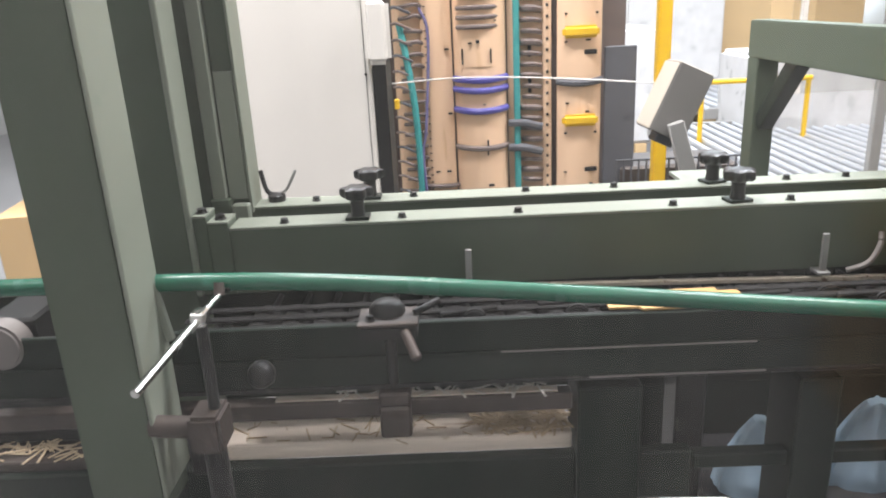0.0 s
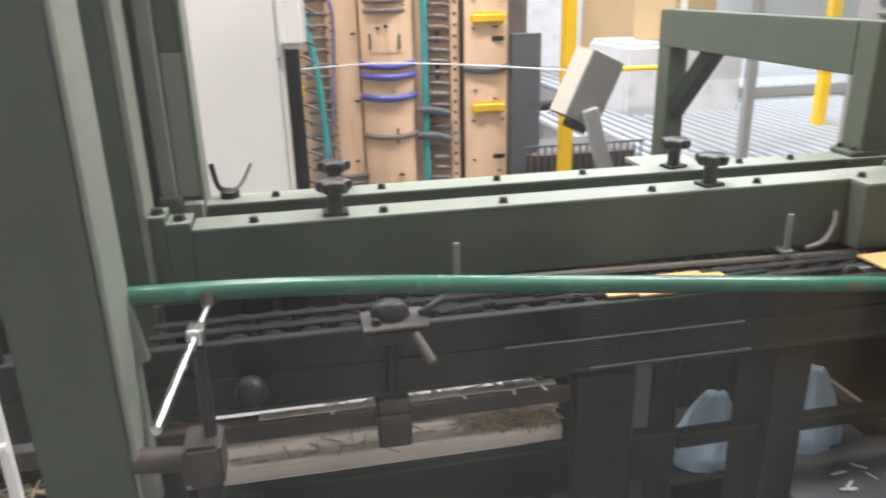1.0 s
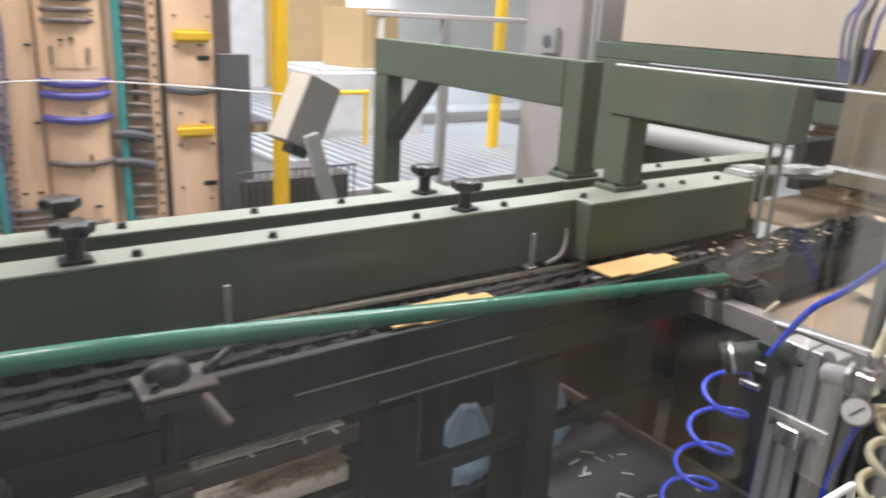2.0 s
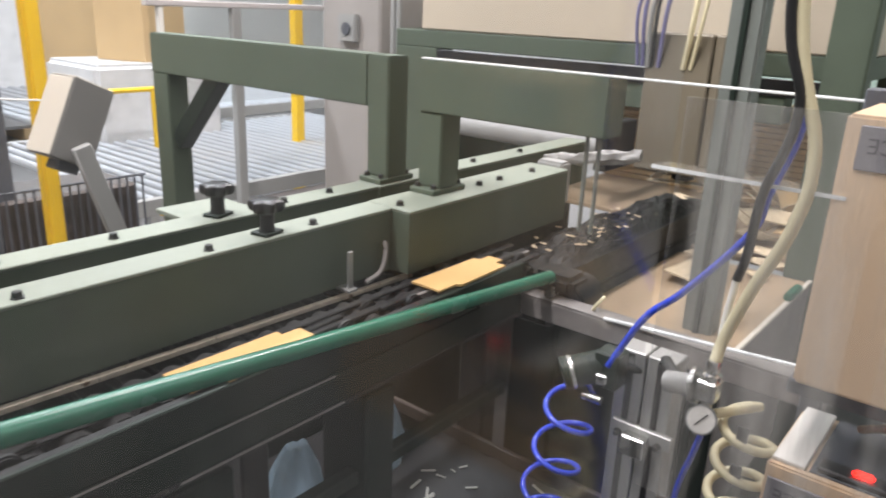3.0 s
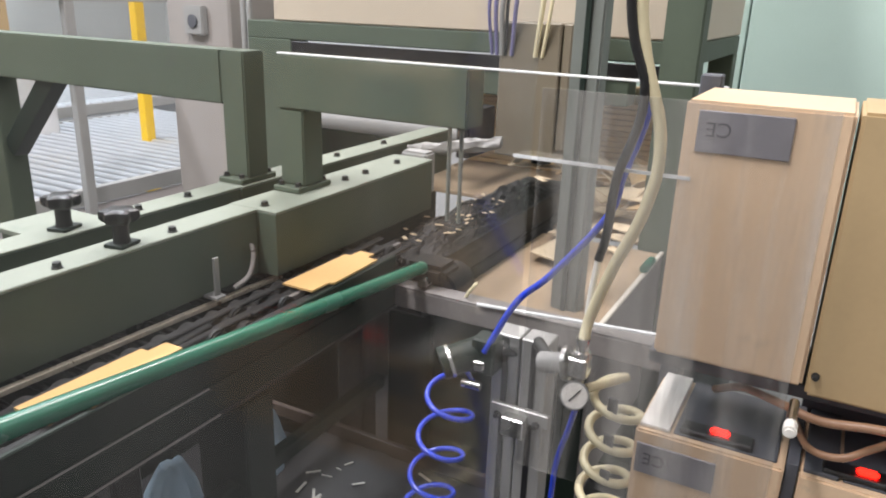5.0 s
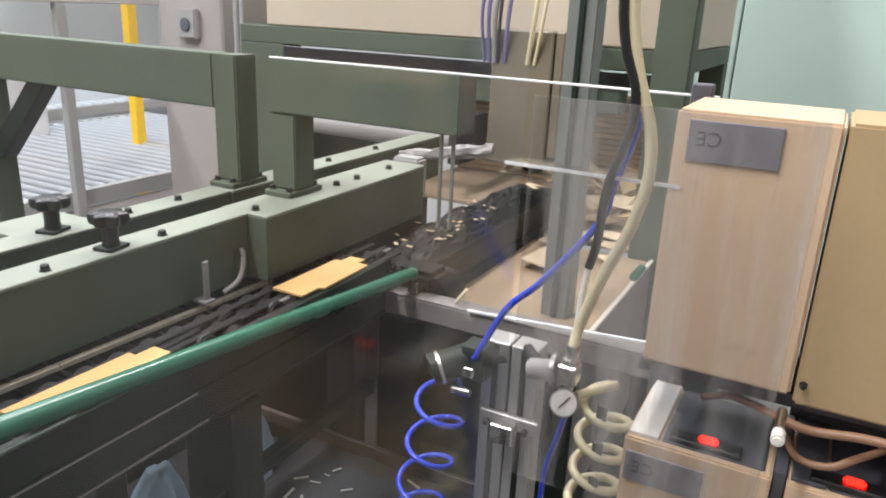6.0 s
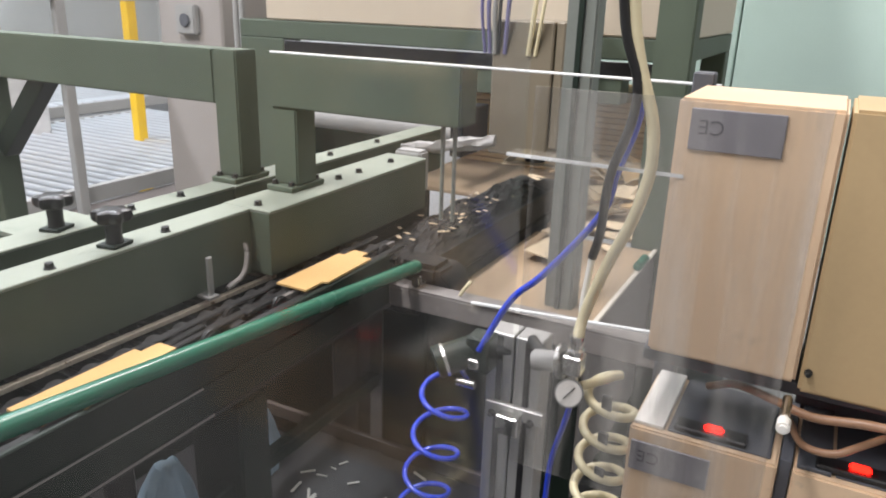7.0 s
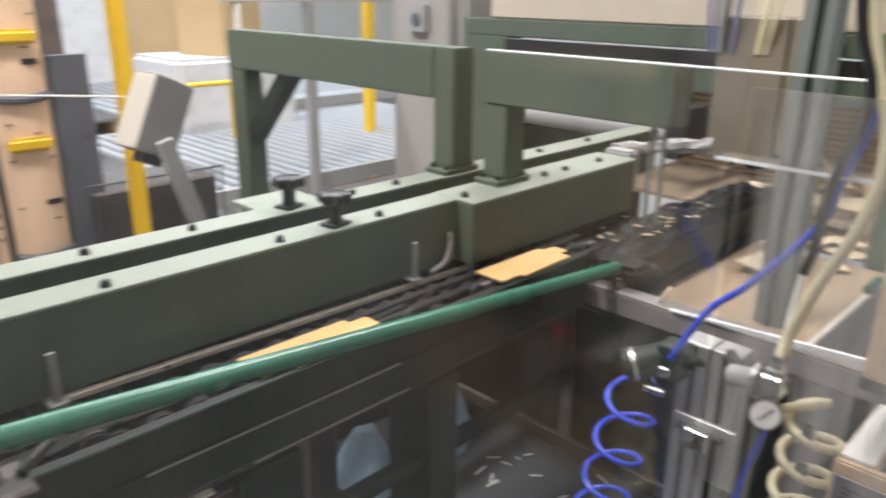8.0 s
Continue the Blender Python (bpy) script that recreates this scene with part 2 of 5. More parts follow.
# ---- helpers for building ----
def thing(name, x, y, z, label, category, group="", kind=""):
    ob = new(name)
    ob.empty_display_size = 0.05
    ob.matrix_basis = pose(x, y, z)
    return tagged(ob, label, category, group, kind)


def part(name, bm, mat, parent=None, label="", smooth=False):
    me = bpy.data.meshes.new(name)
    bm.normal_update()
    bm.to_mesh(me)
    bm.free()
    me.materials.append(mat)
    if smooth:
        for p in me.polygons:
            p.use_smooth = True
        me.set_sharp_from_angle(angle=radians(40))
    ob = new(name, me)
    if parent is not None:
        ob.parent = parent
        if parent.data is None:
            ob.matrix_parent_inverse = parent.matrix_basis.inverted()
    if label:
        ob["label"] = label
    return ob


def solid(name, bm, mat, label, category, group="", kind="", smooth=False):
    return tagged(part(name, bm, mat, None, "", smooth), label, category, group, kind)


def box(x0, x1, y0, y1, z0, z1, bevel=0.0015, bm=None, m=None, seg=1):
    own = bmesh.new()
    r = bmesh.ops.create_cube(own, size=1.0)
    bmesh.ops.scale(own, vec=(x1 - x0, y1 - y0, z1 - z0), verts=r["verts"])
    if bevel:
        bmesh.ops.bevel(own, geom=own.edges[:], offset=bevel, segments=seg, affect="EDGES")
    mat4 = Matrix.Translation(((x0 + x1) / 2, (y0 + y1) / 2, (z0 + z1) / 2))
    own.transform((m if m else Matrix()) @ mat4)
    return merge(bm, own)


def merge(bm, own):
    if bm is None:
        return own
    me = bpy.data.meshes.new("tmp")
    own.to_mesh(me)
    own.free()
    bm.from_mesh(me)
    bpy.data.meshes.remove(me)
    return bm


def rod(a, b, r0, r1=None, seg=16, bm=None, bevel=0.0):
    a, b = Vector(a), Vector(b)
    own = bmesh.new()
    d = b - a
    bmesh.ops.create_cone(own, cap_ends=True, segments=seg, radius1=r0, radius2=r0 if r1 is None else r1, depth=d.length)
    if bevel:
        caps = [e for e in own.edges if abs(e.verts[0].co.z - e.verts[1].co.z) < 1e-6]
        bmesh.ops.bevel(own, geom=caps, offset=bevel, segments=2, affect="EDGES")
    own.transform(Matrix.Translation((a + b) / 2) @ d.to_track_quat("Z", "Y").to_matrix().to_4x4())
    return merge(bm, own)


def spin(profile, centre, seg=24, bm=None, axis="Z"):
    """A turned body: rows of (radius, height) swept about an upright axis at centre."""
    own = bmesh.new()
    rings = []
    for r, h in profile:
        rings.append([own.verts.new((r * math.cos(2 * math.pi * k / seg), r * math.sin(2 * math.pi * k / seg), h)) for k in range(seg)])
    for a, b in zip(rings, rings[1:]):
        for k in range(seg):
            own.faces.new((a[k], a[(k + 1) % seg], b[(k + 1) % seg], b[k]))
    own.faces.new(rings[0][::-1])
    own.faces.new(rings[-1])
    turn = {"Z": Matrix(), "Y": Matrix.Rotation(radians(90), 4, "X"), "X": Matrix.Rotation(radians(-90), 4, "Y")}[axis]
    own.transform(Matrix.Translation(centre) @ turn)
    return merge(bm, own)


def smooth_path(points, steps=10):
    """Catmull-Rom points through the given ones."""
    p = [Vector(q) for q in points]
    p = [2 * p[0] - p[1]] + p + [2 * p[-1] - p[-2]]
    out = []
    for i in range(1, len(p) - 2):
        for k in range(steps):
            t = k / steps
            a, b, c, d = p[i - 1:i + 3]
            out.append(0.5 * ((2 * b) + (c - a) * t + (2 * a - 5 * b + 4 * c - d) * t * t + (3 * b - a - 3 * c + d) * t ** 3))
    out.append(p[-2])
    return out


def tube(points, r, seg=10, bm=None):
    own = bmesh.new()
    n = len(points)
    up = Vector((0.13, 0.31, 0.94)).normalized()
    rings = []
    for i, p in enumerate(points):
        d = (points[min(i + 1, n - 1)] - points[max(i - 1, 0)]).normalized()
        s = d.cross(up).normalized()
        if s.length < 0.1:
            s = d.cross(Vector((1, 0, 0))).normalized()
        u = s.cross(d)
        rings.append([own.verts.new(p + r * (math.cos(2 * math.pi * k / seg) * s + math.sin(2 * math.pi * k / seg) * u)) for k in range(seg)])
    for a, b in zip(rings, rings[1:]):
        for k in range(seg):
            own.faces.new((a[k], a[(k + 1) % seg], b[(k + 1) % seg], b[k]))
    own.faces.new(rings[0][::-1])
    own.faces.new(rings[-1])
    bmesh.ops.recalc_face_normals(own, faces=own.faces[:])
    return merge(bm, own)


def slab(outline, z0, z1, bm=None, m=None):
    """A flat plate of any outline in x and y, between two heights."""
    own = bmesh.new()
    lo = [own.verts.new((x, y, z0)) for x, y in outline]
    hi = [own.verts.new((x, y, z1)) for x, y in outline]
    own.faces.new(lo[::-1])
    own.faces.new(hi)
    k = len(lo)
    for i in range(k):
        own.faces.new((lo[i], lo[(i + 1) % k], hi[(i + 1) % k], hi[i]))
    bmesh.ops.recalc_face_normals(own, faces=own.faces[:])
    if m:
        own.transform(m)
    return merge(bm, own)


def bolt(parent, x, y, z, r=0.007, axis="Z"):
    return part("bolt", spin([(r * 1.35, 0), (r * 1.35, 0.0018), (r, 0.0022), (r, 0.0085), (r * 0.8, 0.0095)], (x, y, z), 6, None, axis), DARK, parent)


# ---- the hall ----
solid("floor", box(-6, 8.5, -4.5, 9, -0.2, 0, 0), FLOOR, "grey concrete hall floor with stains", "floor", kind="structure")
solid("ceiling", box(-6.2, 8.7, -4.7, 9.2, 5, 5.2, 0), PLASTER, "pale painted hall ceiling", "ceiling", kind="structure")
solid("wall_north", box(-6.2, 8.7, 9.0, 9.2, 0, 5, 0), PLASTER, "pale painted far wall of the hall", "wall", kind="structure")
# South and west walls are unseen, darkened to bounce less light.
solid("wall_south", box(-6.2, 8.7, -4.7, -4.5, 0, 5, 0), WALL_DIM, "unseen grey wall, darkened to bounce less light", "wall", kind="structure")
solid("wall_west", box(-6.2, -6, -4.5, 9, 0, 5, 0), WALL_DIM, "painted end wall of the hall", "wall", kind="structure")
solid("wall_east", box(8.5, 8.7, -4.5, 9, 0, 5, 0), PLASTER, "painted end wall of the hall", "wall", kind="structure")
# Dark sheet stands in for the shade on the floor under the machine.
solid("shaded_floor_patch", box(-0.9, 2.6, -0.75, 0.55, 0, 0.004, 0), MAT, "dark floor sheet painted for the shade under the machine", "floor", kind="structure")

# ---- the two long beams ----
TOP = 1.0


def beam(name, x0, x1, y0, y1, label, group):
    b = thing(name, (x0 + x1) / 2, (y0 + y1) / 2, TOP - 0.13, label, "machine beam", group)
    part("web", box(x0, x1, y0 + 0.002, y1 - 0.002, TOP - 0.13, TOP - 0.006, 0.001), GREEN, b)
    part("top_plate", box(x0, x1, y0, y1, TOP - 0.006, TOP, 0.0015), GREEN_LIT, b, "green top plate, lighter for dust and light from above")
    return b


front = beam("front_beam", -0.533, 0.688, -0.004, 0.064, "long sage green steel beam with bolts along its top", "long beams")
front_end = beam("front_beam_extension", 0.690, 1.295, -0.05, 0.068, "sage green steel beam end section with a dark seam", "long beams")
back = beam("back_beam", -0.55, 0.80, 0.142, 0.206, "long sage green steel beam behind a narrow slot", "long beams")
back_end = beam("back_beam_extension", 0.802, 1.74, 0.138, 0.212, "pale green steel beam end section", "long beams")
for x in (-0.434, -0.215, 0.0, 0.285, 0.5):
    bolt(front, x, 0.015, TOP)
for x in (-0.40, -0.20, 0.03, 0.21, 0.56, 0.68):
    bolt(back, x, 0.17, TOP)
for x in (0.715, 0.98, 1.06, 1.2):
    bolt(front_end, x, 0.0, TOP)
for x in (1.0, 1.18, 1.4):
    bolt(back_end, x, 0.17, TOP)
part("seam", box(0.6885, 0.6895, 0.0, 0.06, TOP - 0.129, TOP - 0.003, 0), BLACK, front, "dark joint")
part("ledge_plate", box(0.36, 0.50, 0.2065, 0.30, TOP - 0.012, TOP - 0.003, 0.001), GREEN_LIT, back, "pale green ledge plate")
part("end_cap", box(1.297, 1.345, -0.03, 0.05, TOP - 0.10, TOP + 0.012, 0.006, seg=2), GREY, front_end, "rounded grey end stop")


# ---- star knobs ----
def star_knob(x, y):
    k = thing("star_knob", x, y, TOP, "black plastic star knob screwed into the beam", "knob", "star knobs")
    part("foot", box(x - 0.022, x + 0.022, y - 0.018, y + 0.018, TOP, TOP + 0.006, 0.001), GREEN_DARK, k)
    part("stem", spin([(0.014, 0), (0.0125, 0.012), (0.013, 0.03), (0.02, 0.036)], (x, y, TOP + 0.006), 20), BLACK, k, smooth=True)
    bm = bmesh.new()
    n, rows = 48, []
    for h, s in ((0.0, 0.86), (0.004, 0.98), (0.012, 1.0), (0.017, 0.95), (0.0195, 0.78), (0.0205, 0.4)):
        rows.append([bm.verts.new(((0.0275 + 0.0045 * math.cos(6 * a)) * s * math.cos(a), (0.0275 + 0.0045 * math.cos(6 * a)) * s * math.sin(a), h))
                     for a in (2 * math.pi * i / n for i in range(n))])
    for a, b in zip(rows, rows[1:]):
        for i in range(n):
            bm.faces.new((a[i], a[(i + 1) % n], b[(i + 1) % n], b[i]))
    bm.faces.new(rows[0][::-1])
    bm.faces.new(rows[-1])
    bm.transform(Matrix.Translation((x, y, TOP + 0.041)))
    part("cap", bm, BLACK, k, smooth=True)
    return k


knob = star_knob(-0.297, 0.024)
for x, y in ((0.406, 0.024), (-0.288, 0.172), (0.411, 0.174)):
    copy_thing(knob, pose(x, y, TOP, 0, 0, 25 * x + 40 * y))


# ---- portals over the beams ----
def baseplate(parent, x, y):
    part("base_plate", box(x - 0.055, x + 0.055, y - 0.034, y + 0.034, TOP, TOP + 0.012, 0.002), GREEN, parent)
    for dx, dy in ((-0.042, -0.022), (-0.042, 0.022), (0.042, -0.022), (0.042, 0.022)):
        bolt(parent, x + dx, y + dy, TOP + 0.012, 0.006)


p1 = thing("rear_portal", 0.862, 0.178, TOP, "sage green square-tube portal frame with a diagonal brace", "machine frame", "portal frames")
baseplate(p1, 0.862, 0.178)
part("leg", box(0.83, 0.895, 0.146, 0.21, TOP + 0.012, 1.277, 0.003, seg=2), GREEN, p1)
part("leg", box(0.83, 0.895, 1.02, 1.10, 0, 1.165, 0.003, seg=2), GREEN, p1)
part("crossbar", box(0.83, 0.895, 0.2105, 1.102, 1.165, 1.277, 0.003, seg=2), GREEN, p1)
# Brace in near-black green: the shade on its lower faces is in the colour.
part("brace", box(-0.022, 0.022, -0.165, 0.165, -0.026, 0.026, 0.002, m=pose(0.862, 0.90, 1.085, -45)), GREEN_DARK, p1, "diagonal brace coloured dark for its shaded underside")
p2 = thing("front_portal", 0.872, 0.033, TOP, "sage green bracket arm standing on the front beam", "machine frame", "portal frames")
baseplate(p2, 0.872, 0.033)
part("leg", box(0.84, 0.905, 0.002, 0.064, TOP + 0.012, 1.17, 0.003, seg=2), GREEN, p2)
part("arm", box(0.838, 0.905, -0.37, 0.066, 1.17, 1.277, 0.003, seg=2), GREEN, p2)
for y in (-0.345, -0.32):
    part("hanger_rod", rod((0.87, y, 0.985), (0.87, y, 1.17), 0.004), GREY_GREEN, p2, "thin dark hanger rod")
part("top_edge", box(0.842, 0.852, -0.80, 0.066, 1.277, 1.281, 0.001), ACRYLIC_EDGE, p2, "bright edge of a clear acrylic sheet")

# ---- left posts ----
pf = thing("front_post", -0.70, 0.03, 0, "tall sage green steel post at the beam's end", "machine frame", "left posts")
part("web", box(-0.82, -0.609, -0.004, 0.06, 0, 2.6, 0.003), GREEN, pf)
part("flange", box(-0.609, -0.598, -0.012, 0.066, 0.87, 2.6, 0.002), GREEN_LIT, pf, "edge flange in a lit tone")
for x0, x1, z in ((-0.598, -0.572, TOP + 0.026), (-0.572, -0.533, TOP + 0.013)):
    part("corner_block", box(x0, x1, -0.006, 0.05, 0.87, z - 0.004, 0.002), GREEN, pf)
    part("corner_cap", box(x0, x1, -0.008, 0.052, z - 0.004, z, 0.001), GREEN_LIT, pf)
for x, z in ((-0.585, TOP + 0.026), (-0.552, TOP + 0.013)):
    bolt(pf, x, 0.015, z, 0.009)
pb = thing("rear_post", -0.65, 0.17, 0, "sage green steel post with edge flanges in a lit tone", "machine frame", "left posts")
part("web", box(-0.82, -0.568, 0.134, 0.20, 0, 2.6, 0.003), GREEN, pb)
part("flange", box(-0.645, -0.622, 0.118, 0.134, 0.9, 2.6, 0.002), GREEN_LIT, pb)
part("flange", box(-0.595, -0.568, 0.118, 0.134, 0.99, 2.6, 0.002), GREEN_LIT, pb)
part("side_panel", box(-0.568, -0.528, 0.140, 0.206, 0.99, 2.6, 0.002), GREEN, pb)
part("cover_plate", box(-0.566, -0.530, 0.134, 0.140, TOP + 0.02, 1.27, 0.001), GREEN_LIT, pb, "pale green cover plate")
part("edge_flange", box(-0.528, -0.522, 0.134, 0.21, 0.99, 2.6, 0.001), GREEN_LIT, pb)
for x, z in ((-0.575, TOP + 0.026), (-0.545, TOP + 0.013)):
    bolt(pb, x, 0.15, z, 0.008)
part("corner_block", box(-0.60, -0.56, 0.112, 0.134, 0.88, TOP + 0.026, 0.003), GREEN, pb)
part("corner_block", box(-0.559, -0.525, 0.112, 0.134, 0.88, TOP + 0.013, 0.003), GREEN_LIT, pb)

col = thing("near_column", -0.67, -0.25, 0, "sage green box column with lit-toned side flange and brace", "machine frame", "left posts")
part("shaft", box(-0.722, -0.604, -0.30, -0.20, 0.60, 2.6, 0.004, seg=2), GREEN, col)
part("flange", box(-0.604, -0.597, -0.306, -0.196, 0.64, 2.6, 0.002), GREEN_LIT, col)
part("foot", box(-0.71, -0.63, -0.285, -0.215, 0, 0.60, 0.004), GREEN_DARK, col)
part("brace", box(-0.012, 0.0, -0.006, 0.006, -0.09, 0.16, 0.001, m=pose(-0.594, -0.21, 0.965, 0, -8, 0)), GREEN_LIT, col, "thin leaning brace")
part("tie", box(-0.70, -0.64, -0.20, -0.004, 1.9, 1.98, 0.003), GREEN, col)
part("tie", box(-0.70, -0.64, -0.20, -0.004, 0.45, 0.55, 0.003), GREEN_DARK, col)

# ---- transport line below the beams ----
pipe = thing("green_pipe", 0.3, -0.2, 0.88, "glossy green plastic pipe along the conveyor", "pipe")
part("tube", tube(smooth_path([(-1.3, -0.2, 0.975), (-0.7, -0.2, 0.972), (-0.35, -0.2, 0.961), (0.1, -0.2, 0.918), (0.537, -0.2, 0.873), (0.98, -0.205, 0.832)], 12), 0.0145, 20), PIPE, pipe, smooth=True)
for x, z in ((-0.49, 0.955), (0.72, 0.842)):
    part("clip", box(x - 0.012, x + 0.012, -0.216, -0.17, z, z + 0.008, 0.001), GREEN_DARK, pipe)

frame_ob = thing("conveyor_stand", 0.2, -0.05, 0, "dark green machine frame carrying the conveyor", "machine frame")
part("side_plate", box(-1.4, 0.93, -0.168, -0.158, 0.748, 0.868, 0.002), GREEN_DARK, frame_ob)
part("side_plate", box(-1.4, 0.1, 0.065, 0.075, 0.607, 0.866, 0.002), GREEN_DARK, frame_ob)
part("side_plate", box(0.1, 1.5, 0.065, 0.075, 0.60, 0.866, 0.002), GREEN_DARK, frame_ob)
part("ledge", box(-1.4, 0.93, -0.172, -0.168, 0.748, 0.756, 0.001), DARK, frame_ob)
part("lip", box(0.10, 0.40, -0.1745, -0.172, 0.753, 0.7565, 0.0005), GREY_DULL, frame_ob, "thin grey lip along the ledge")
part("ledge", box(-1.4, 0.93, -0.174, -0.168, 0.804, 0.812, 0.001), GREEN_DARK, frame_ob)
part("lip", box(-0.05, 0.38, -0.1755, -0.174, 0.809, 0.8125, 0.0005), GREY_DULL, frame_ob, "thin grey lip along the ledge")
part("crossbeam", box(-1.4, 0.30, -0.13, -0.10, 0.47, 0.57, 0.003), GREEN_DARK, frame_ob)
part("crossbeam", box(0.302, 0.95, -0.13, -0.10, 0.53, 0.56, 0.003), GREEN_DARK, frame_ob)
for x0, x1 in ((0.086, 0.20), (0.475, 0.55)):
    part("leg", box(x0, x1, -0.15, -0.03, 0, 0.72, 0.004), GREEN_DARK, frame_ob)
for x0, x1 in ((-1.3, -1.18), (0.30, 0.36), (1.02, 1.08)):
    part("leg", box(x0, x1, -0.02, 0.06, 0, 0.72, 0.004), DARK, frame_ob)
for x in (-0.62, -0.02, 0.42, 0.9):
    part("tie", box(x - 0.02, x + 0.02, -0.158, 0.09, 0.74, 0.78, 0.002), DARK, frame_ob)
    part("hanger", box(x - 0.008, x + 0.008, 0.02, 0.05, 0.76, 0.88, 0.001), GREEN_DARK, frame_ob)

roller = thing("support_roller", -0.47, -0.10, 0.815, "dark steel support roller under the strip", "roller", "support rollers")
part("drum", rod((-0.47, -0.135, 0.834), (-0.47, -0.04, 0.834), 0.026, bevel=0.003, seg=20), ROLL_DARK, roller, smooth=True)
part("hub", rod((-0.47, -0.157, 0.834), (-0.47, -0.148, 0.834), 0.011, seg=12), STEEL, roller, "bright worn hub")
part("axle", rod((-0.47, -0.158, 0.834), (-0.47, 0.09, 0.834), 0.006, seg=10), DARK, roller)
for k in range(1, 26):
    copy_thing(roller, pose(-0.47 + 0.058 * k, -0.10, 0.815))

belt = thing("conveyor_belt", 0.3, -0.10, 0.848, "dark oily drive belts running over small wheels", "conveyor belt")
rng = random.Random(4)
for y0, y1, z in ((-0.082, -0.066, 0.862), (-0.118, -0.100, 0.859), (-0.152, -0.138, 0.856)):
    part("belt", box(-0.6, 1.02, y0, y1, z, z + 0.006, 0.002), ROLL_DARK, belt)
for k in range(14):
    x = -0.18 + 0.088 * k + 0.012 * rng.random()
    y = (-0.098, -0.135)[k % 2]
    wheel = part("wheel", rod((x, y, 0.852), (x, y + 0.013, 0.852), 0.021, seg=20, bevel=0.003), DARK, belt, "worn steel wheel", smooth=True)
    part("hub", rod((x, y - 0.003, 0.852), (x, y, 0.852), 0.008, seg=10), GREY_DULL, wheel)
for k in range(7):
    x = -0.1 + 0.17 * k
    part("link_arm", box(-0.05, 0.05, -0.006, 0.006, -0.004, 0.004, 0.002, m=pose(x, -0.122 + 0.02 * (k % 2), 0.866, 0, rng.uniform(-4, 4), rng.uniform(-8, 8))), GREASE, belt)

strip = thing("guide_strip", 0.3, -0.03, 0.866, "thin worn brass guide strip under the beam", "guide rail")
part("rail", box(-0.10, 0.72, -0.018, -0.007, 0.8605, 0.8695, 0.001, m=Matrix.Rotation(radians(1.2), 4, "Y")), BRASS, strip)
for x in (-0.096, 0.552):
    part("tab", box(x - 0.006, x + 0.006, -0.030, -0.024, 0.872, 0.946, 0.0012), ALU, strip, "small upright steel tab")
    part("tab_foot", box(x - 0.012, x + 0.012, -0.036, -0.004, 0.868, 0.874, 0.001), ALU, strip)
part("finger", tube(smooth_path([(0.60, -0.02, 0.87), (0.635, -0.025, 0.885), (0.655, -0.02, 0.915), (0.66, -0.012, 0.94)], 6), 0.005, 8), GREY_DULL, strip, "bent grey finger", smooth=True)
slats = thing("flat_steel_bars", 0.85, -0.10, 0.853, "flat grey steel guide slats beside the pipe", "guide rail")
for i, y in enumerate((-0.15, -0.125)):
    part("slat", box(0.62, 1.02, y, y + 0.012, 0.853, 0.860 + 0.004 * i, 0.001), GREY_DULL, slats)


# ---- cardboard blanks on the line ----
def blank(x):
    b = [(0, 0.0), (0.20, 0.0), (0.20, -0.014), (0.235, -0.014), (0.235, -0.05), (0.21, -0.05), (0.21, -0.075), (0.055, -0.08), (0.05, -0.07), (0.0, -0.07)]
    ob = solid("cardboard_blank", slab([(x + u, -0.085 + v) for u, v in b], 0.8705, 0.8745), BLANK, "flat yellow-brown die-cut cardboard blank on the belt", "cardboard", "cardboard blanks")
    return ob


for x in (0.135, 0.66):
    blank(x)

# ---- rail, dusty board and stand under the line ----
rail = thing("brown_rail", -0.3, -0.13, 0.64, "dark brown steel rail with a pale dusty top", "rail")
part("bar", box(-1.2, 0.075, -0.155, -0.125, 0.683, 0.715, 0.002), RUST, rail)
part("dust_top", box(-0.45, 0.05, -0.147, -0.130, 0.7155, 0.718, 0), WOOD_PALE, rail, "pale dust and splinters")
for x in (-1.1, -0.6):
    part("bracket", box(x - 0.02, x + 0.02, -0.145, -0.12, 0.57, 0.683, 0.002), DARK, rail)
board = solid("dusty_board", box(-0.62, 0.083, -0.105, 0.06, 0.57, 0.604, 0.003), WOOD_PALE, "pale dusty wooden board covered with splinters", "wooden board")
ledge = solid("splintered_ledge", box(-1.3, -0.66, -0.115, 0.04, 0.57, 0.592, 0.003), RUST, "dull brown steel ledge strewn with splinters", "ledge")
side_drive = thing("side_bearing", -0.92, -0.1, 0.57, "dark greasy bearing block with a worn grey hub", "machine drive")
part("block", box(-1.06, -0.80, -0.055, 0.03, 0.615, 0.80, 0.008, seg=2), DARK, side_drive)
part("foot", box(-1.10, -0.76, -0.05, 0.035, 0.592, 0.615, 0.004), DARK, side_drive)
part("hub", rod((-0.90, -0.175, 0.855), (-0.90, -0.13, 0.855), 0.042, seg=24, bevel=0.005), GREY_DULL, side_drive, "worn grey hub", smooth=True)
part("hub_mount", box(-0.945, -0.855, -0.13, 0.0, 0.795, 0.89, 0.006), DARK, side_drive)
part("tie_bar", rod((-1.2, -0.15, 0.752), (-0.74, -0.15, 0.772), 0.007, seg=10), GREY, side_drive, "pale steel tie bar", smooth=True)
part("bolt_head", rod((-0.955, -0.152, 0.705), (-0.955, -0.14, 0.705), 0.012, seg=6), GREY, side_drive)


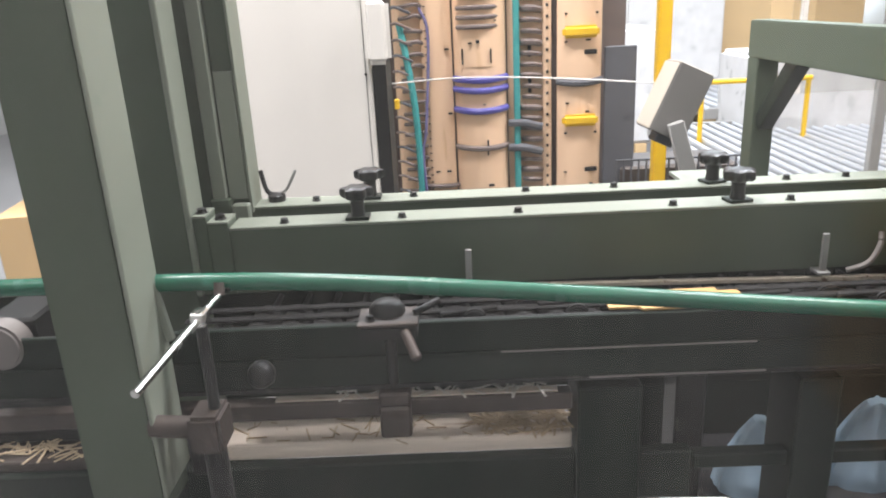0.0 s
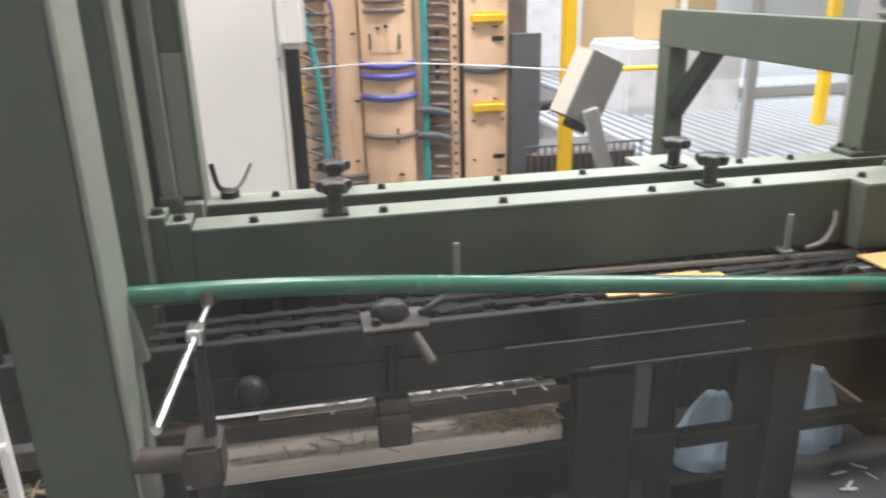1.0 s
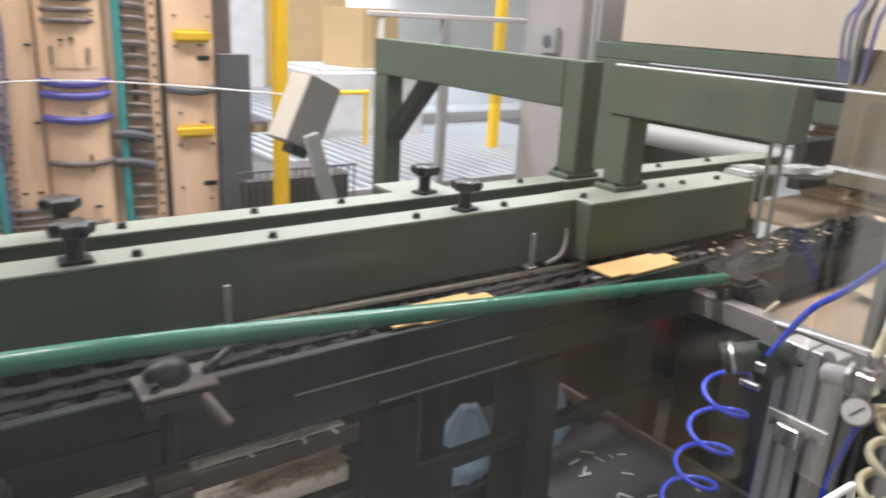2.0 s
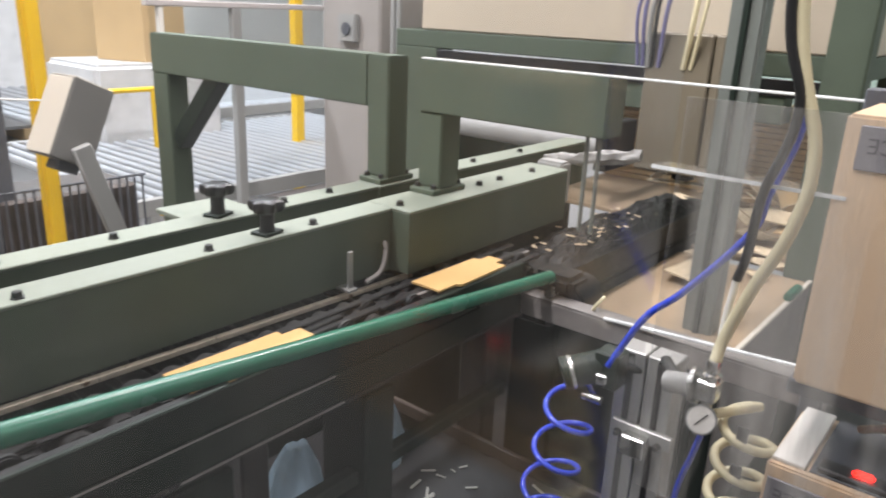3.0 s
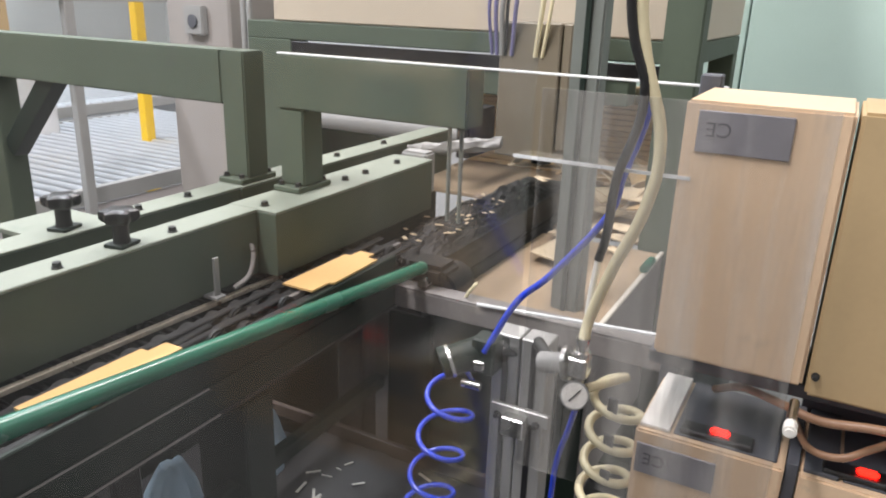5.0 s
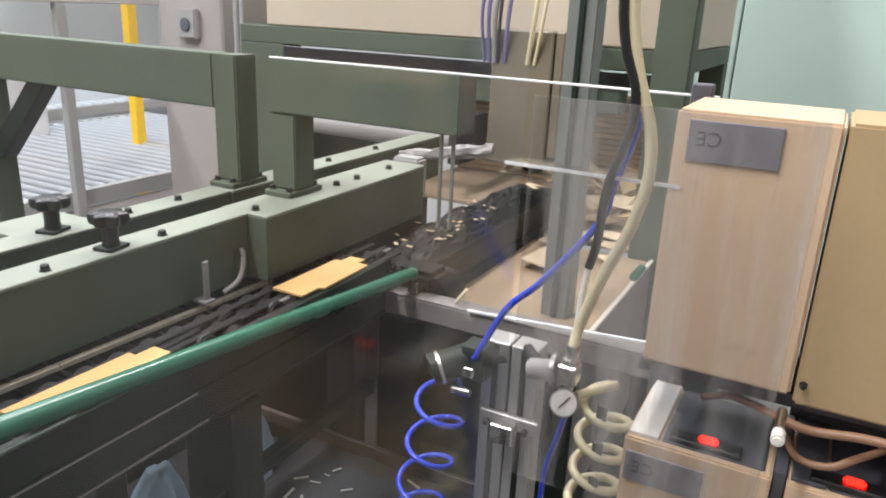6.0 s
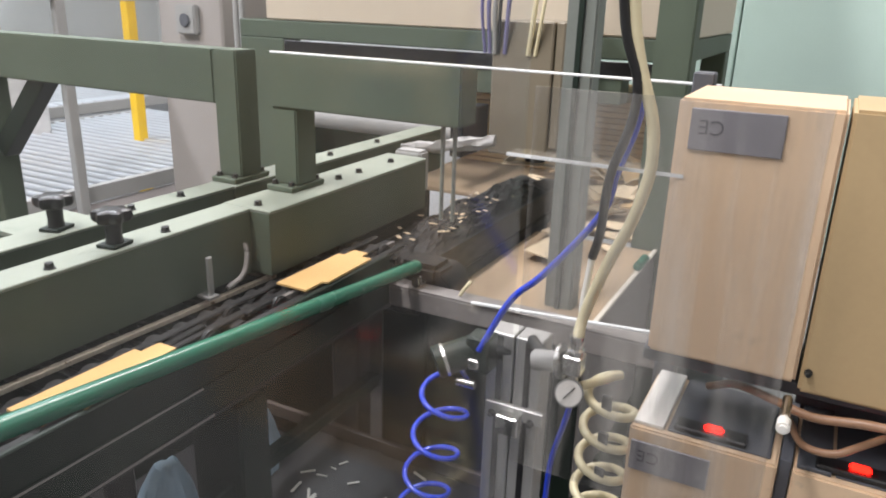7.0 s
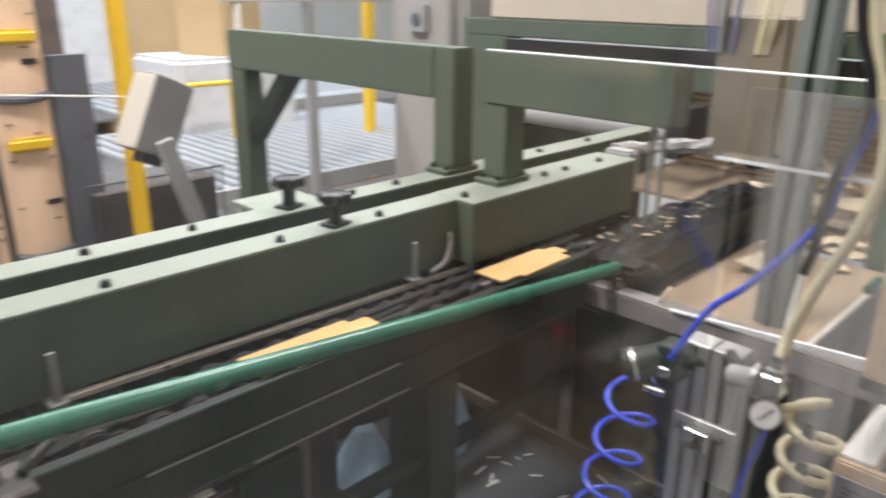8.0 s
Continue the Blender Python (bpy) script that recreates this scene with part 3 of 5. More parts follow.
def bits(name, count, area, z, size, mat, label, seed, lift=0.004, thin=0.12):
    """Loose trimmings lying on a surface."""
    r = random.Random(seed)
    bm = bmesh.new()
    x0, x1, y0, y1 = area
    for _ in range(count):
        s = size * (0.5 + r.random())
        box(-s / 2, s / 2, -s * thin / 2, s * thin / 2, 0, 0.002, 0, bm,
            pose(r.uniform(x0, x1), r.uniform(y0, y1), z + lift * r.random() * 0.6, r.uniform(-7, 7), r.uniform(-7, 7), r.uniform(0, 180)))
    return solid(name, bm, mat, label, "scraps", kind="stuff")


bits("splinter_heap", 150, (-0.10, 0.075, -0.10, -0.02), 0.605, 0.05, SCRAP, "heap of pale cardboard splinters on the board", 3, 0.03, 0.06)
bits("splinters", 60, (-0.55, 0.0, -0.12, 0.03), 0.605, 0.03, SCRAP, "cardboard splinters strewn along the board", 5, 0.003, 0.08)
bits("ledge_splinters", 90, (-1.12, -0.7, -0.112, -0.062), 0.593, 0.04, SCRAP, "pale cardboard splinters strewn on the ledge", 15, 0.012, 0.07)
bits("rail_splinters", 40, (-0.35, 0.03, -0.15, -0.12), 0.718, 0.03, PAPER, "pale splinters on the brown rail", 6, 0.003, 0.1)
tray = thing("waste_tray", 0.86, -0.15, 0.0, "dark rubber waste tray between the frames", "tray")
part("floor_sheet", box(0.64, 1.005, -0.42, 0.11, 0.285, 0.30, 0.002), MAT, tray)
part("rim", box(0.64, 1.005, -0.424, -0.42, 0.285, 0.318, 0.001), DARK, tray)
for x, y in ((0.67, -0.38), (0.98, -0.38), (0.67, 0.07), (0.98, 0.07)):
    part("leg", box(x - 0.015, x + 0.015, y - 0.015, y + 0.015, 0, 0.285, 0.001), DARK, tray)
part("edge_bar", box(1.006, 1.02, -0.42, 0.40, 0.30, 0.335, 0.002), RUST, tray, "brown steel edge bar")
bits("floor_trimmings", 13, (0.76, 1.0, -0.25, 0.10), 0.301, 0.028, PAPER, "pale paper trimmings on the dark tray", 9, 0.003, 0.16)

stand = thing("clamp_stand", -0.235, -0.17, 0.70, "dark steel clamp stand with a lever on the rail", "clamp")
part("base", box(-0.262, -0.208, -0.185, -0.12, 0.7185, 0.745, 0.004), RUST, stand)
part("base_cheek", box(-0.262, -0.208, -0.19, -0.156, 0.66, 0.72, 0.004), RUST, stand)
part("stem", rod((-0.236, -0.16, 0.735), (-0.233, -0.19, 0.872), 0.009), DARK, stand, smooth=True)
part("head", box(-0.278, -0.185, -0.235, -0.17, 0.868, 0.893, 0.004, seg=2), DARK, stand)
part("head_plate", box(-0.28, -0.183, -0.238, -0.168, 0.893, 0.898, 0.001), RUST, stand, "worn brown top plate")
part("dome", spin([(0.03, 0), (0.029, 0.008), (0.022, 0.017), (0.008, 0.021)], (-0.235, -0.185, 0.898), 24), DARK, stand, smooth=True)
part("lever", rod((-0.205, -0.235, 0.885), (-0.185, -0.272, 0.852), 0.008, 0.009, bevel=0.002), RUST, stand, "worn steel lever grip", smooth=True)
part("spindle", rod((-0.19, -0.20, 0.90), (-0.15, -0.175, 0.91), 0.006), DARK, stand)
bolt(stand, -0.26, -0.22, 0.898, 0.006)

lever = thing("rod_lever", -0.52, -0.3, 0.74, "bright steel rod on a dark swivel arm and block", "lever")
part("rod", rod((-0.491, -0.230, 0.957), (-0.520, -0.500, 0.936), 0.006, bevel=0.002), STEEL, lever, "bright polished steel rod", smooth=True)
part("sleeve", box(-0.510, -0.488, -0.317, -0.289, 0.939, 0.963, 0.003), STEEL, lever)
part("arm", rod((-0.499, -0.303, 0.951), (-0.50, -0.30, 0.79), 0.009), DARK, lever, smooth=True)
part("block", box(-0.535, -0.485, -0.335, -0.27, 0.735, 0.80, 0.006, seg=2), RUST, lever)
part("shaft", rod((-0.606, -0.29, 0.765), (-0.53, -0.30, 0.765), 0.018), RUST, lever, smooth=True)
part("post", rod((-0.51, -0.30, 0.0), (-0.51, -0.30, 0.74), 0.018), DARK, lever, smooth=True)
part("pin", rod((-0.491, -0.230, 0.957), (-0.491, -0.222, 0.975), 0.008), RUST, lever)
ball = thing("ball_knob", -0.462, -0.19, 0.77, "dark round handwheel knob by the swivel arm", "knob")
part("ball", spin([(0.005, -0.024), (0.014, -0.021), (0.021, -0.012), (0.024, 0.0), (0.021, 0.012), (0.014, 0.021), (0.005, 0.024)], (-0.45, -0.205, 0.803), 24, axis="Y"), DARK, ball, smooth=True)
part("stem", rod((-0.45, -0.20, 0.803), (-0.45, -0.158, 0.803), 0.009), DARK, ball)

wing = thing("wing_lever", -0.52, 0.19, TOP, "dark clamp lever with two thin upright arms", "lever")
part("hub", spin([(0.018, 0), (0.018, 0.012), (0.012, 0.016)], (-0.484, 0.185, TOP), 18), DARK, wing, smooth=True)
part("arm", tube(smooth_path([(-0.484, 0.185, TOP + 0.012), (-0.503, 0.185, TOP + 0.022), (-0.512, 0.185, TOP + 0.065)], 6), 0.005, 8), DARK, wing, smooth=True)
part("arm", tube(smooth_path([(-0.484, 0.185, TOP + 0.012), (-0.462, 0.185, TOP + 0.024), (-0.44, 0.185, TOP + 0.062)], 6), 0.003, 8), GREY, wing, smooth=True)


# ---- plastic bags behind the legs ----
def bag(x, y, z0, z1, wide, deep, seed):
    """A limp plastic bag gathered into a peak, with folds running down from it."""
    bm = bmesh.new()
    rings, seg = 22, 48
    rows = []
    for i in range(rings + 1):
        u = i / rings
        row = []
        for k in range(seg):
            a = math.tau * k / seg
            spread = 0.28 + 0.72 * min(1.0, (u * 1.25) ** 0.75)
            fold = 1 + 0.16 * noise.noise(Vector((math.cos(a) * 3.2, math.sin(a) * 3.2, seed + u * 1.2))) + 0.07 * noise.noise(Vector((math.cos(a) * 8, math.sin(a) * 8, seed + u * 5)))
            z = z1 - (z1 - z0) * u + 0.012 * noise.noise(Vector((math.cos(a) * 2, math.sin(a) * 2, seed * 2 + u * 4))) * (1 - u)
            row.append(bm.verts.new((x + 0.02 * (1 - u) + wide * spread * fold * math.cos(a), y + deep * spread * fold * math.sin(a), z)))
        rows.append(row)
    for i in range(rings):
        for k in range(seg):
            bm.faces.new((rows[i][k], rows[i + 1][k], rows[i + 1][(k + 1) % seg], rows[i][(k + 1) % seg]))
    bm.faces.new(rows[0])
    bm.faces.new(rows[-1][::-1])
    return solid("plastic_bag", bm, BAG, "limp pale blue plastic bag bunched to a peak in the bin", "bag", "plastic bags", smooth=True)


bag(0.535, 0.145, 0.288, 0.455, 0.082, 0.066, 1.0)
bag(0.785, 0.145, 0.288, 0.49, 0.095, 0.066, 5.0)
bin_ob = thing("waste_bin", 0.72, 0.24, 0.0, "black waste bin under the machine", "bin")
part("body", box(0.42, 0.98, 0.068, 0.36, 0.0, 0.285, 0.006), BLACK, bin_ob)
# Dark panel added behind the legs in place of the shade under the machine.
part("shade_panel", box(0.2, 2.1, 0.42, 0.44, 0.0, 0.86, 0.004), GREEN_DARK, frame_ob, "added dark panel for the shade under the machine")

# ---- wire mesh guards ----
MESH_Y = -0.935
guard = thing("mesh_door", -0.7, MESH_Y, 0.0, "white coated wire mesh guard door", "mesh guard", "mesh guards")
for k in range(14):
    x = -0.468 - 0.042 * k
    part("upright_wire", rod((x, MESH_Y, 0.0), (x, MESH_Y, 1.9), 0.0022 if k else 0.0026, seg=8), WIRE, guard)
for k in range(60):
    z = 0.056 + 0.0295 * k
    part("cross_wire", rod((-1.0, MESH_Y - 0.004, z), (-0.465, MESH_Y - 0.004, z), 0.0022, seg=8), WIRE, guard)

low_guard = thing("low_mesh_guard", -0.05, -0.9, 0.0, "white coated wire guard panel with a rounded top rail", "mesh guard", "mesh guards")
part("top_rail", tube(smooth_path([(-0.16, -0.9, 1.0), (-0.155, -0.9, 1.05), (-0.13, -0.9, 1.062), (0.03, -0.9, 1.062), (0.05, -0.9, 1.055), (0.055, -0.9, 1.02)], 6), 0.0028, 10), WIRE, low_guard, smooth=True)
for x in (-0.16, 0.055):
    part("upright", rod((x, -0.9, 0), (x, -0.9, 1.02), 0.0028, seg=10), WIRE, low_guard, smooth=True)
for k in range(6):
    part("cross_wire", rod((-0.16, -0.9, 0.1 + 0.15 * k), (0.055, -0.9, 0.1 + 0.15 * k), 0.0025, seg=8), WIRE, low_guard)

# ---- white cabinet and rotary dies behind ----
cab = thing("white_cabinet", -0.62, 1.4, 0, "tall white enamel cabinet with a black edge seal", "cabinet")
part("body", box(-1.15, -0.372, 1.2, 1.6, 0, 2.3, 0.008, seg=2), WHITE, cab)
part("seal", box(-0.370, -0.325, 1.215, 1.45, 0.5, 1.19, 0.003), BLACK, cab, "black rubber edge seal")
part("top_box", box(-0.385, -0.30, 1.16, 1.21, 1.19, 1.40, 0.02, seg=3), WHITE, cab, "white rounded cover box")
part("door_gap", box(-0.391, -0.389, 1.1985, 1.2, 0.1, 2.2, 0), BLACK, cab)
for x, z in ((-0.40, 1.41), (-0.39, 1.16)):
    bolt(cab, x, 1.2, z, 0.004, "Y")


def shell(x, y, z0, z1, w, bulge, thick=0.012, bm=None, seg=14):
    """A board curved about an upright axis: w wide, bulging towards the viewer."""
    r = (w * w / 4 + bulge * bulge) / (2 * bulge)
    half = math.asin(min(w / 2 / r, 1))
    own = bmesh.new()
    rows = []
    for rad in (r, r - thick):
        for z in (z0, z1):
            rows.append([own.verts.new((x + rad * math.sin(a), y + (r - bulge) - rad * math.cos(a), z)) for a in (half * (2 * k / seg - 1) for k in range(seg + 1))])
    a, b, c, d = rows
    for k in range(seg):
        own.faces.new((a[k], a[k + 1], b[k + 1], b[k]))
        own.faces.new((d[k], d[k + 1], c[k + 1], c[k]))
        own.faces.new((b[k], b[k + 1], d[k + 1], d[k]))
        own.faces.new((c[k], c[k + 1], a[k + 1], a[k]))
    own.faces.new((a[0], b[0], d[0], c[0]))
    own.faces.new((c[-1], d[-1], b[-1], a[-1]))
    bmesh.ops.recalc_face_normals(own, faces=own.faces[:])
    return merge(bm, own)


def die(x, w, bulge, label, y=1.69, z1=2.0):
    d = thing("rotary_die", x, y, 0, label, "cutting die", "rotary dies")
    part("board", shell(x, y, 0.0, z1, w, bulge), WOOD, d, smooth=True)
    return d


def rubber(d, x, z, w, h, mat, y=1.69, bulge=0.03, name="rubber_strip"):
    part(name, shell(x, y - 0.014, z, z + h, w, bulge, 0.012, seg=8), mat, d)


def skin(x, cx, y, w, bulge):
    """How far back the curved front of a shell lies at x."""
    r = (w * w / 4 + bulge * bulge) / (2 * bulge)
    return y + (r - bulge) - math.sqrt(max(r * r - (x - cx) ** 2, 0))


def band(d, cx, z, w, bulge, r, mat, name="rubber_band", y=1.69, sag=0.0):
    """A round rubber band laid across a curved board."""
    pts = [Vector((cx + w * (k / 12 - 0.5), skin(cx + w * (k / 12 - 0.5), cx, y, w, bulge) - r * 0.5, z - sag * math.sin(math.pi * k / 12))) for k in range(13)]
    part(name, tube(pts, r, 8), mat, d, smooth=True)


def hole(d, x, y, z, w, h):
    part("slot", box(x - w / 2, x + w / 2, y - 0.0025, y + 0.006, z - h / 2, z + h / 2, 0.001), BLACK, d)


# first die: narrow board with teal strips and many clips
d1 = die(-0.16, 0.12, 0.02, "plywood rotary cutting die with teal rubber strips and grey clips")
part("side_board", shell(-0.27, 1.72, 0.0, 2.0, 0.12, 0.02), WOOD, d1)
rng = random.Random(11)
for k in range(34):
    z = 0.52 + 0.03 * k
    part("nail", box(-0.205, -0.196, 1.672, 1.70, z, z + 0.005, 0), BLACK, d1)
for k in range(26):
    z = 0.50 + 0.045 * k + 0.01 * rng.random()
    part("clip", tube(smooth_path([(-0.30, 1.69, z), (-0.27, 1.672, z + 0.004), (-0.235, 1.675, z + 0.012 * rng.random()), (-0.21, 1.69, z)], 4), 0.008, 6), RUBBER_GREY, d1)
part("rubber_strip", tube(smooth_path([(-0.245, 1.675, 0.45), (-0.25, 1.665, 0.9), (-0.275, 1.67, 1.15), (-0.30, 1.68, 1.30)], 6), 0.014, 8), RUBBER_TEAL, d1, "teal rubber strip")
part("rubber_strip", tube(smooth_path([(-0.225, 1.665, 0.6), (-0.232, 1.665, 0.8), (-0.215, 1.66, 0.9), (-0.19, 1.67, 1.25), (-0.22, 1.68, 1.36)], 6), 0.006, 8), WIRE_VIOLET, d1, "thin blue edging")
for z in (0.60, 0.628, 0.656, 0.57):
    band(d1, -0.155, z, 0.13, 0.022, 0.009, RUBBER_GREY)
for k in range(16):
    z = 0.56 + 0.06 * k
    part("clip", tube(smooth_path([(-0.335, 1.70, z + 0.02), (-0.31, 1.665, z + 0.025), (-0.28, 1.66, z + 0.012), (-0.255, 1.67, z)], 4), 0.006, 6), (RUBBER_GREY, GREY_DARK, RUBBER_GREY)[k % 3], d1)
part("packing", box(-0.335, -0.315, 1.64, 1.67, 0.98, 1.02, 0.004), RUBBER_YELLOW, d1, "small yellow packing piece")
for x, z in ((-0.175, 0.715), (-0.13, 0.715), (-0.19, 1.09), (-0.12, 1.2), (-0.115, 0.95)):
    hole(d1, x, 1.672, z, 0.018, 0.008)

# second die: broad round shell with blue bands
d2 = die(0.01, 0.205, 0.06, "rounded plywood rotary die with blue rubber bands")
for z in (1.085, 1.045, 0.965):
    band(d2, 0.01, z, 0.205, 0.06, 0.013, RUBBER_BLUE, "blue_band", sag=0.006)
band(d2, 0.01, 0.815, 0.205, 0.06, 0.011, RUBBER_GREY, "grey_band", sag=0.004)
for z in (1.28, 1.315, 1.35, 1.39, 1.45, 0.60):
    band(d2, 0.0, z, 0.15, 0.04, 0.009, RUBBER_GREY, "grey_band", y=1.665)
part("raised_board", shell(0.01, 1.682, 1.13, 1.26, 0.19, 0.055), WOOD, d2, "raised plywood segment", smooth=True)
for x, z, w, h in ((-0.03, 1.22, 0.016, 0.007), (0.0, 1.225, 0.014, 0.013), (-0.06, 1.17, 0.006, 0.06), (0.05, 1.17, 0.006, 0.055), (0.03, 0.815, 0.007, 0.06), (0.04, 0.66, 0.022, 0.009), (0.02, 0.985, 0.012, 0.005), (0.07, 1.3, 0.008, 0.006)):
    hole(d2, x, skin(x, 0.01, 1.69, 0.205, 0.06) - 0.009, z, w, h)

# third die: teal upright and rows of clips
d3 = die(0.20, 0.16, 0.015, "plywood rotary die with teal rubber upright and grey clips", 1.72)
part("rubber_strip", box(0.14, 0.165, 1.665, 1.69, 0.45, 1.9, 0.006, seg=2), RUBBER_TEAL, d3, "teal rubber upright")
part("side_board", shell(0.275, 1.70, 0.0, 2.0, 0.035, 0.006), WOOD, d3)
for k in range(24):
    z = 0.58 + 0.042 * k
    x = 0.17 + 0.01 * rng.random()
    part("clip", tube(smooth_path([(x, 1.70, z), (x + 0.02, 1.68, z + 0.002), (0.225, 1.68, z), (0.25, 1.70, z - 0.006)], 4), 0.010 if k % 3 else 0.013, 6), RUBBER_GREY, d3)
    hole(d3, 0.275, 1.693, z + 0.01, 0.010, 0.012)
for z in (1.19, 1.05):
    hole(d3, 0.205, 1.69, z, 0.014, 0.07)
for z in (0.90, 0.80):
    part("clip", tube(smooth_path([(0.12, 1.68, z), (0.18, 1.665, z), (0.25, 1.675, z - 0.02)], 5), 0.016, 8), GREY_DARK, d3, "dark grey clip")

# fourth die: flat shell with yellow bars
d4 = die(0.40, 0.175, 0.03, "plywood rotary die with two yellow rubber bars")
for z in (1.225, 0.885, 1.56):
    part("rubber_strip", box(0.328, 0.472, 1.640, 1.672, z - 0.006, z + 0.040, 0.012, seg=3), RUBBER_YELLOW, d4, "yellow rubber bar")
for z in (1.055, 0.52):
    band(d4, 0.40, z, 0.175, 0.03, 0.014, GREY_DARK, "grey_band", sag=0.008)
for x, z, w, h in ((0.44, 1.165, 0.05, 0.018), (0.445, 0.70, 0.055, 0.018), (0.345, 1.31, 0.01, 0.008), (0.465, 1.31, 0.01, 0.008), (0.43, 1.21, 0.02, 0.006), (0.345, 1.205, 0.012, 0.006),
                   (0.35, 0.97, 0.012, 0.006), (0.43, 0.935, 0.014, 0.006), (0.345, 0.85, 0.01, 0.008), (0.465, 0.85, 0.01, 0.008), (0.345, 0.69, 0.012, 0.006), (0.45, 0.64, 0.016, 0.006)):
    hole(d4, x, skin(x, 0.40, 1.69, 0.175, 0.03) - 0.003, z, w, h)

solid("grey_board", box(0.50, 0.625, 1.68, 1.70, 0.0, 1.18, 0.003), GREY_DARK, "slate grey board leaning beside the dies", "board")
cord = thing("white_rope", 0.1, 1.5, 1.1, "thin white cord stretched across in front of the dies", "cord")
part("line", tube(smooth_path([(-0.34, 1.45, 1.10), (-0.05, 1.5, 1.105), (0.30, 1.5, 1.085), (0.66, 1.4, 1.06)], 8), 0.0028, 6), WIRE, cord)
rack = thing("die_rack", 0.1, 1.85, 0, "dusty steel rack behind the dies", "rack")
part("back_panel", box(-0.42, 0.62, 1.86, 1.90, 0, 2.2, 0.003), RUBBER_GREY, rack)
for x in (-0.40, -0.09, 0.11, 0.31, 0.50):
    part("divider", box(x - 0.006, x + 0.006, 1.76, 1.86, 0, 2.1, 0.002), RUBBER_GREY, rack)

# ---- panel box on its arm, yellow post and basket ----
pan = thing("panel_box", 0.66, 1.24, 0.7, "grey control panel box tilted on a steel arm", "control panel")
m = pose(0.660, 1.275, 1.012, 0, 25, 6)
part("housing", box(-0.066, 0.066, -0.06, 0.07, -0.12, 0.12, 0.004, m=m, seg=2), GREY_MID, pan)
# Cream sheets put the lit left side and top into the colour.
part("side_plate", box(-0.070, -0.066, -0.056, 0.066, -0.116, 0.116, 0.002, m=m), CREAM, pan, "side sheet coloured for the lit left face")
part("top_plate", box(-0.064, 0.064, -0.056, 0.066, 0.12, 0.124, 0.002, m=m), CREAM, pan, "top sheet coloured for the lit top face")
part("knuckle", box(-0.02, 0.05, -0.03, 0.03, -0.15, -0.12, 0.003, m=m), GREY_DARK, pan)
part("arm", box(-0.028, 0.028, -0.012, 0.012, -0.17, 0.17, 0.004, m=pose(0.690, 1.195, 0.79, 0, -17, 0)), GREY, pan, smooth=True)
part("post", rod((0.745, 1.20, 0.0), (0.745, 1.20, 0.66), 0.025, seg=12), GREY_DARK, pan, smooth=True)
post = thing("yellow_post", 0.66, 1.56, 0, "yellow painted steel safety post", "safety post", "yellow posts")
part("shaft", box(0.665, 0.715, 1.53, 1.58, 0, 2.6, 0.006, seg=2), YELLOW, post)
part("foot", box(0.64, 0.74, 1.50, 1.61, 0, 0.012, 0.002), YELLOW, post)
basket = thing("grid_basket", 0.8, 1.75, 0, "dark wire grid basket with brown contents", "basket")
part("load", box(0.57, 1.05, 1.66, 1.95, 0.02, 0.70, 0.01), RUST, basket)
for k in range(18):
    x = 0.545 + 0.03 * k
    part("wire", rod((x, 1.63, 0), (x, 1.63, 0.74), 0.004, seg=6), GREY_DARK, basket)
for z in (0.3, 0.5, 0.735):
    part("rim", rod((0.54, 1.632, z), (1.07, 1.632, z), 0.005, seg=6), GREY_DARK, basket)


# ---- far roller conveyors and stacks ----
def roller_table(name, x, y, turn, length, width, z, n, label):
    t = thing(name, x, y, 0, label, "roller conveyor", "roller conveyors")
    base = pose(x, y, 0, 0, 0, turn)
    for s in (-1, 1):
        part("side_rail", box(-length / 2, length / 2, s * width / 2 - 0.02, s * width / 2 + 0.02, z - 0.06, z + 0.02, 0.003, m=base), GREY, t)
        for e in (-1, 1):
            part("leg", box(e * length * 0.46 - 0.025, e * length * 0.46 + 0.025, s * width / 2 - 0.02, s * width / 2 + 0.02, 0, z - 0.06, 0.003, m=base), GREY, t)
    for k in range(n):
        u = -length / 2 + length * (k + 0.5) / n
        part("roller", rod(base @ Vector((u, -width / 2 + 0.02, z)), base @ Vector((u, width / 2 - 0.02, z)), length / n * 0.27, seg=10), ROLLER, t, smooth=True)
    return t


near_rollers = roller_table("roller_conveyor", 2.6, 3.1, 0, 2.6, 1.8, 0.45, 32, "roller conveyor with bright zinc rollers in a pale frame")
part("side_panel", box(1.45, 3.6, 2.19, 2.20, 0.08, 0.38, 0.003), PALE_PANEL, near_rollers, "pale pinkish side panel")
roller_table("roller_conveyor", 4.0, 5.6, 0, 4.4, 2.6, 0.50, 42, "wide roller conveyor with bright zinc rollers")


def carton(x, y, z, sx, sy, sz, turn=0.0):
    c = thing("carton", x, y, z, "closed brown cardboard carton", "carton", "cartons")
    m = pose(x, y, z, 0, 0, turn)
    part("body", box(-sx / 2, sx / 2, -sy / 2, sy / 2, 0, sz, 0.004, m=m), CARD, c)
    part("flap", box(-sx / 2, -0.002, -sy / 2, sy / 2, sz, sz + 0.004, 0.001, m=m), CARD, c)
    part("flap", box(0.002, sx / 2, -sy / 2, sy / 2, sz, sz + 0.004, 0.001, m=m), CARD, c)
    return c


for x, y, z, sx, sy, sz, turn in ((2.42, 4.0, 0.95, 0.42, 0.4, 0.42, 20), (0.2, 6.8, 0, 1.0, 0.9, 1.5, 0), (3.2, 7.2, 0, 1.2, 0.9, 1.6, 0), (1.0, 5.4, 1.1, 0.5, 0.4, 0.5, 5), (-1.75, 2.0, 0, 0.7, 0.6, 0.60, 8)):
    carton(x, y, z, sx, sy, sz, turn)
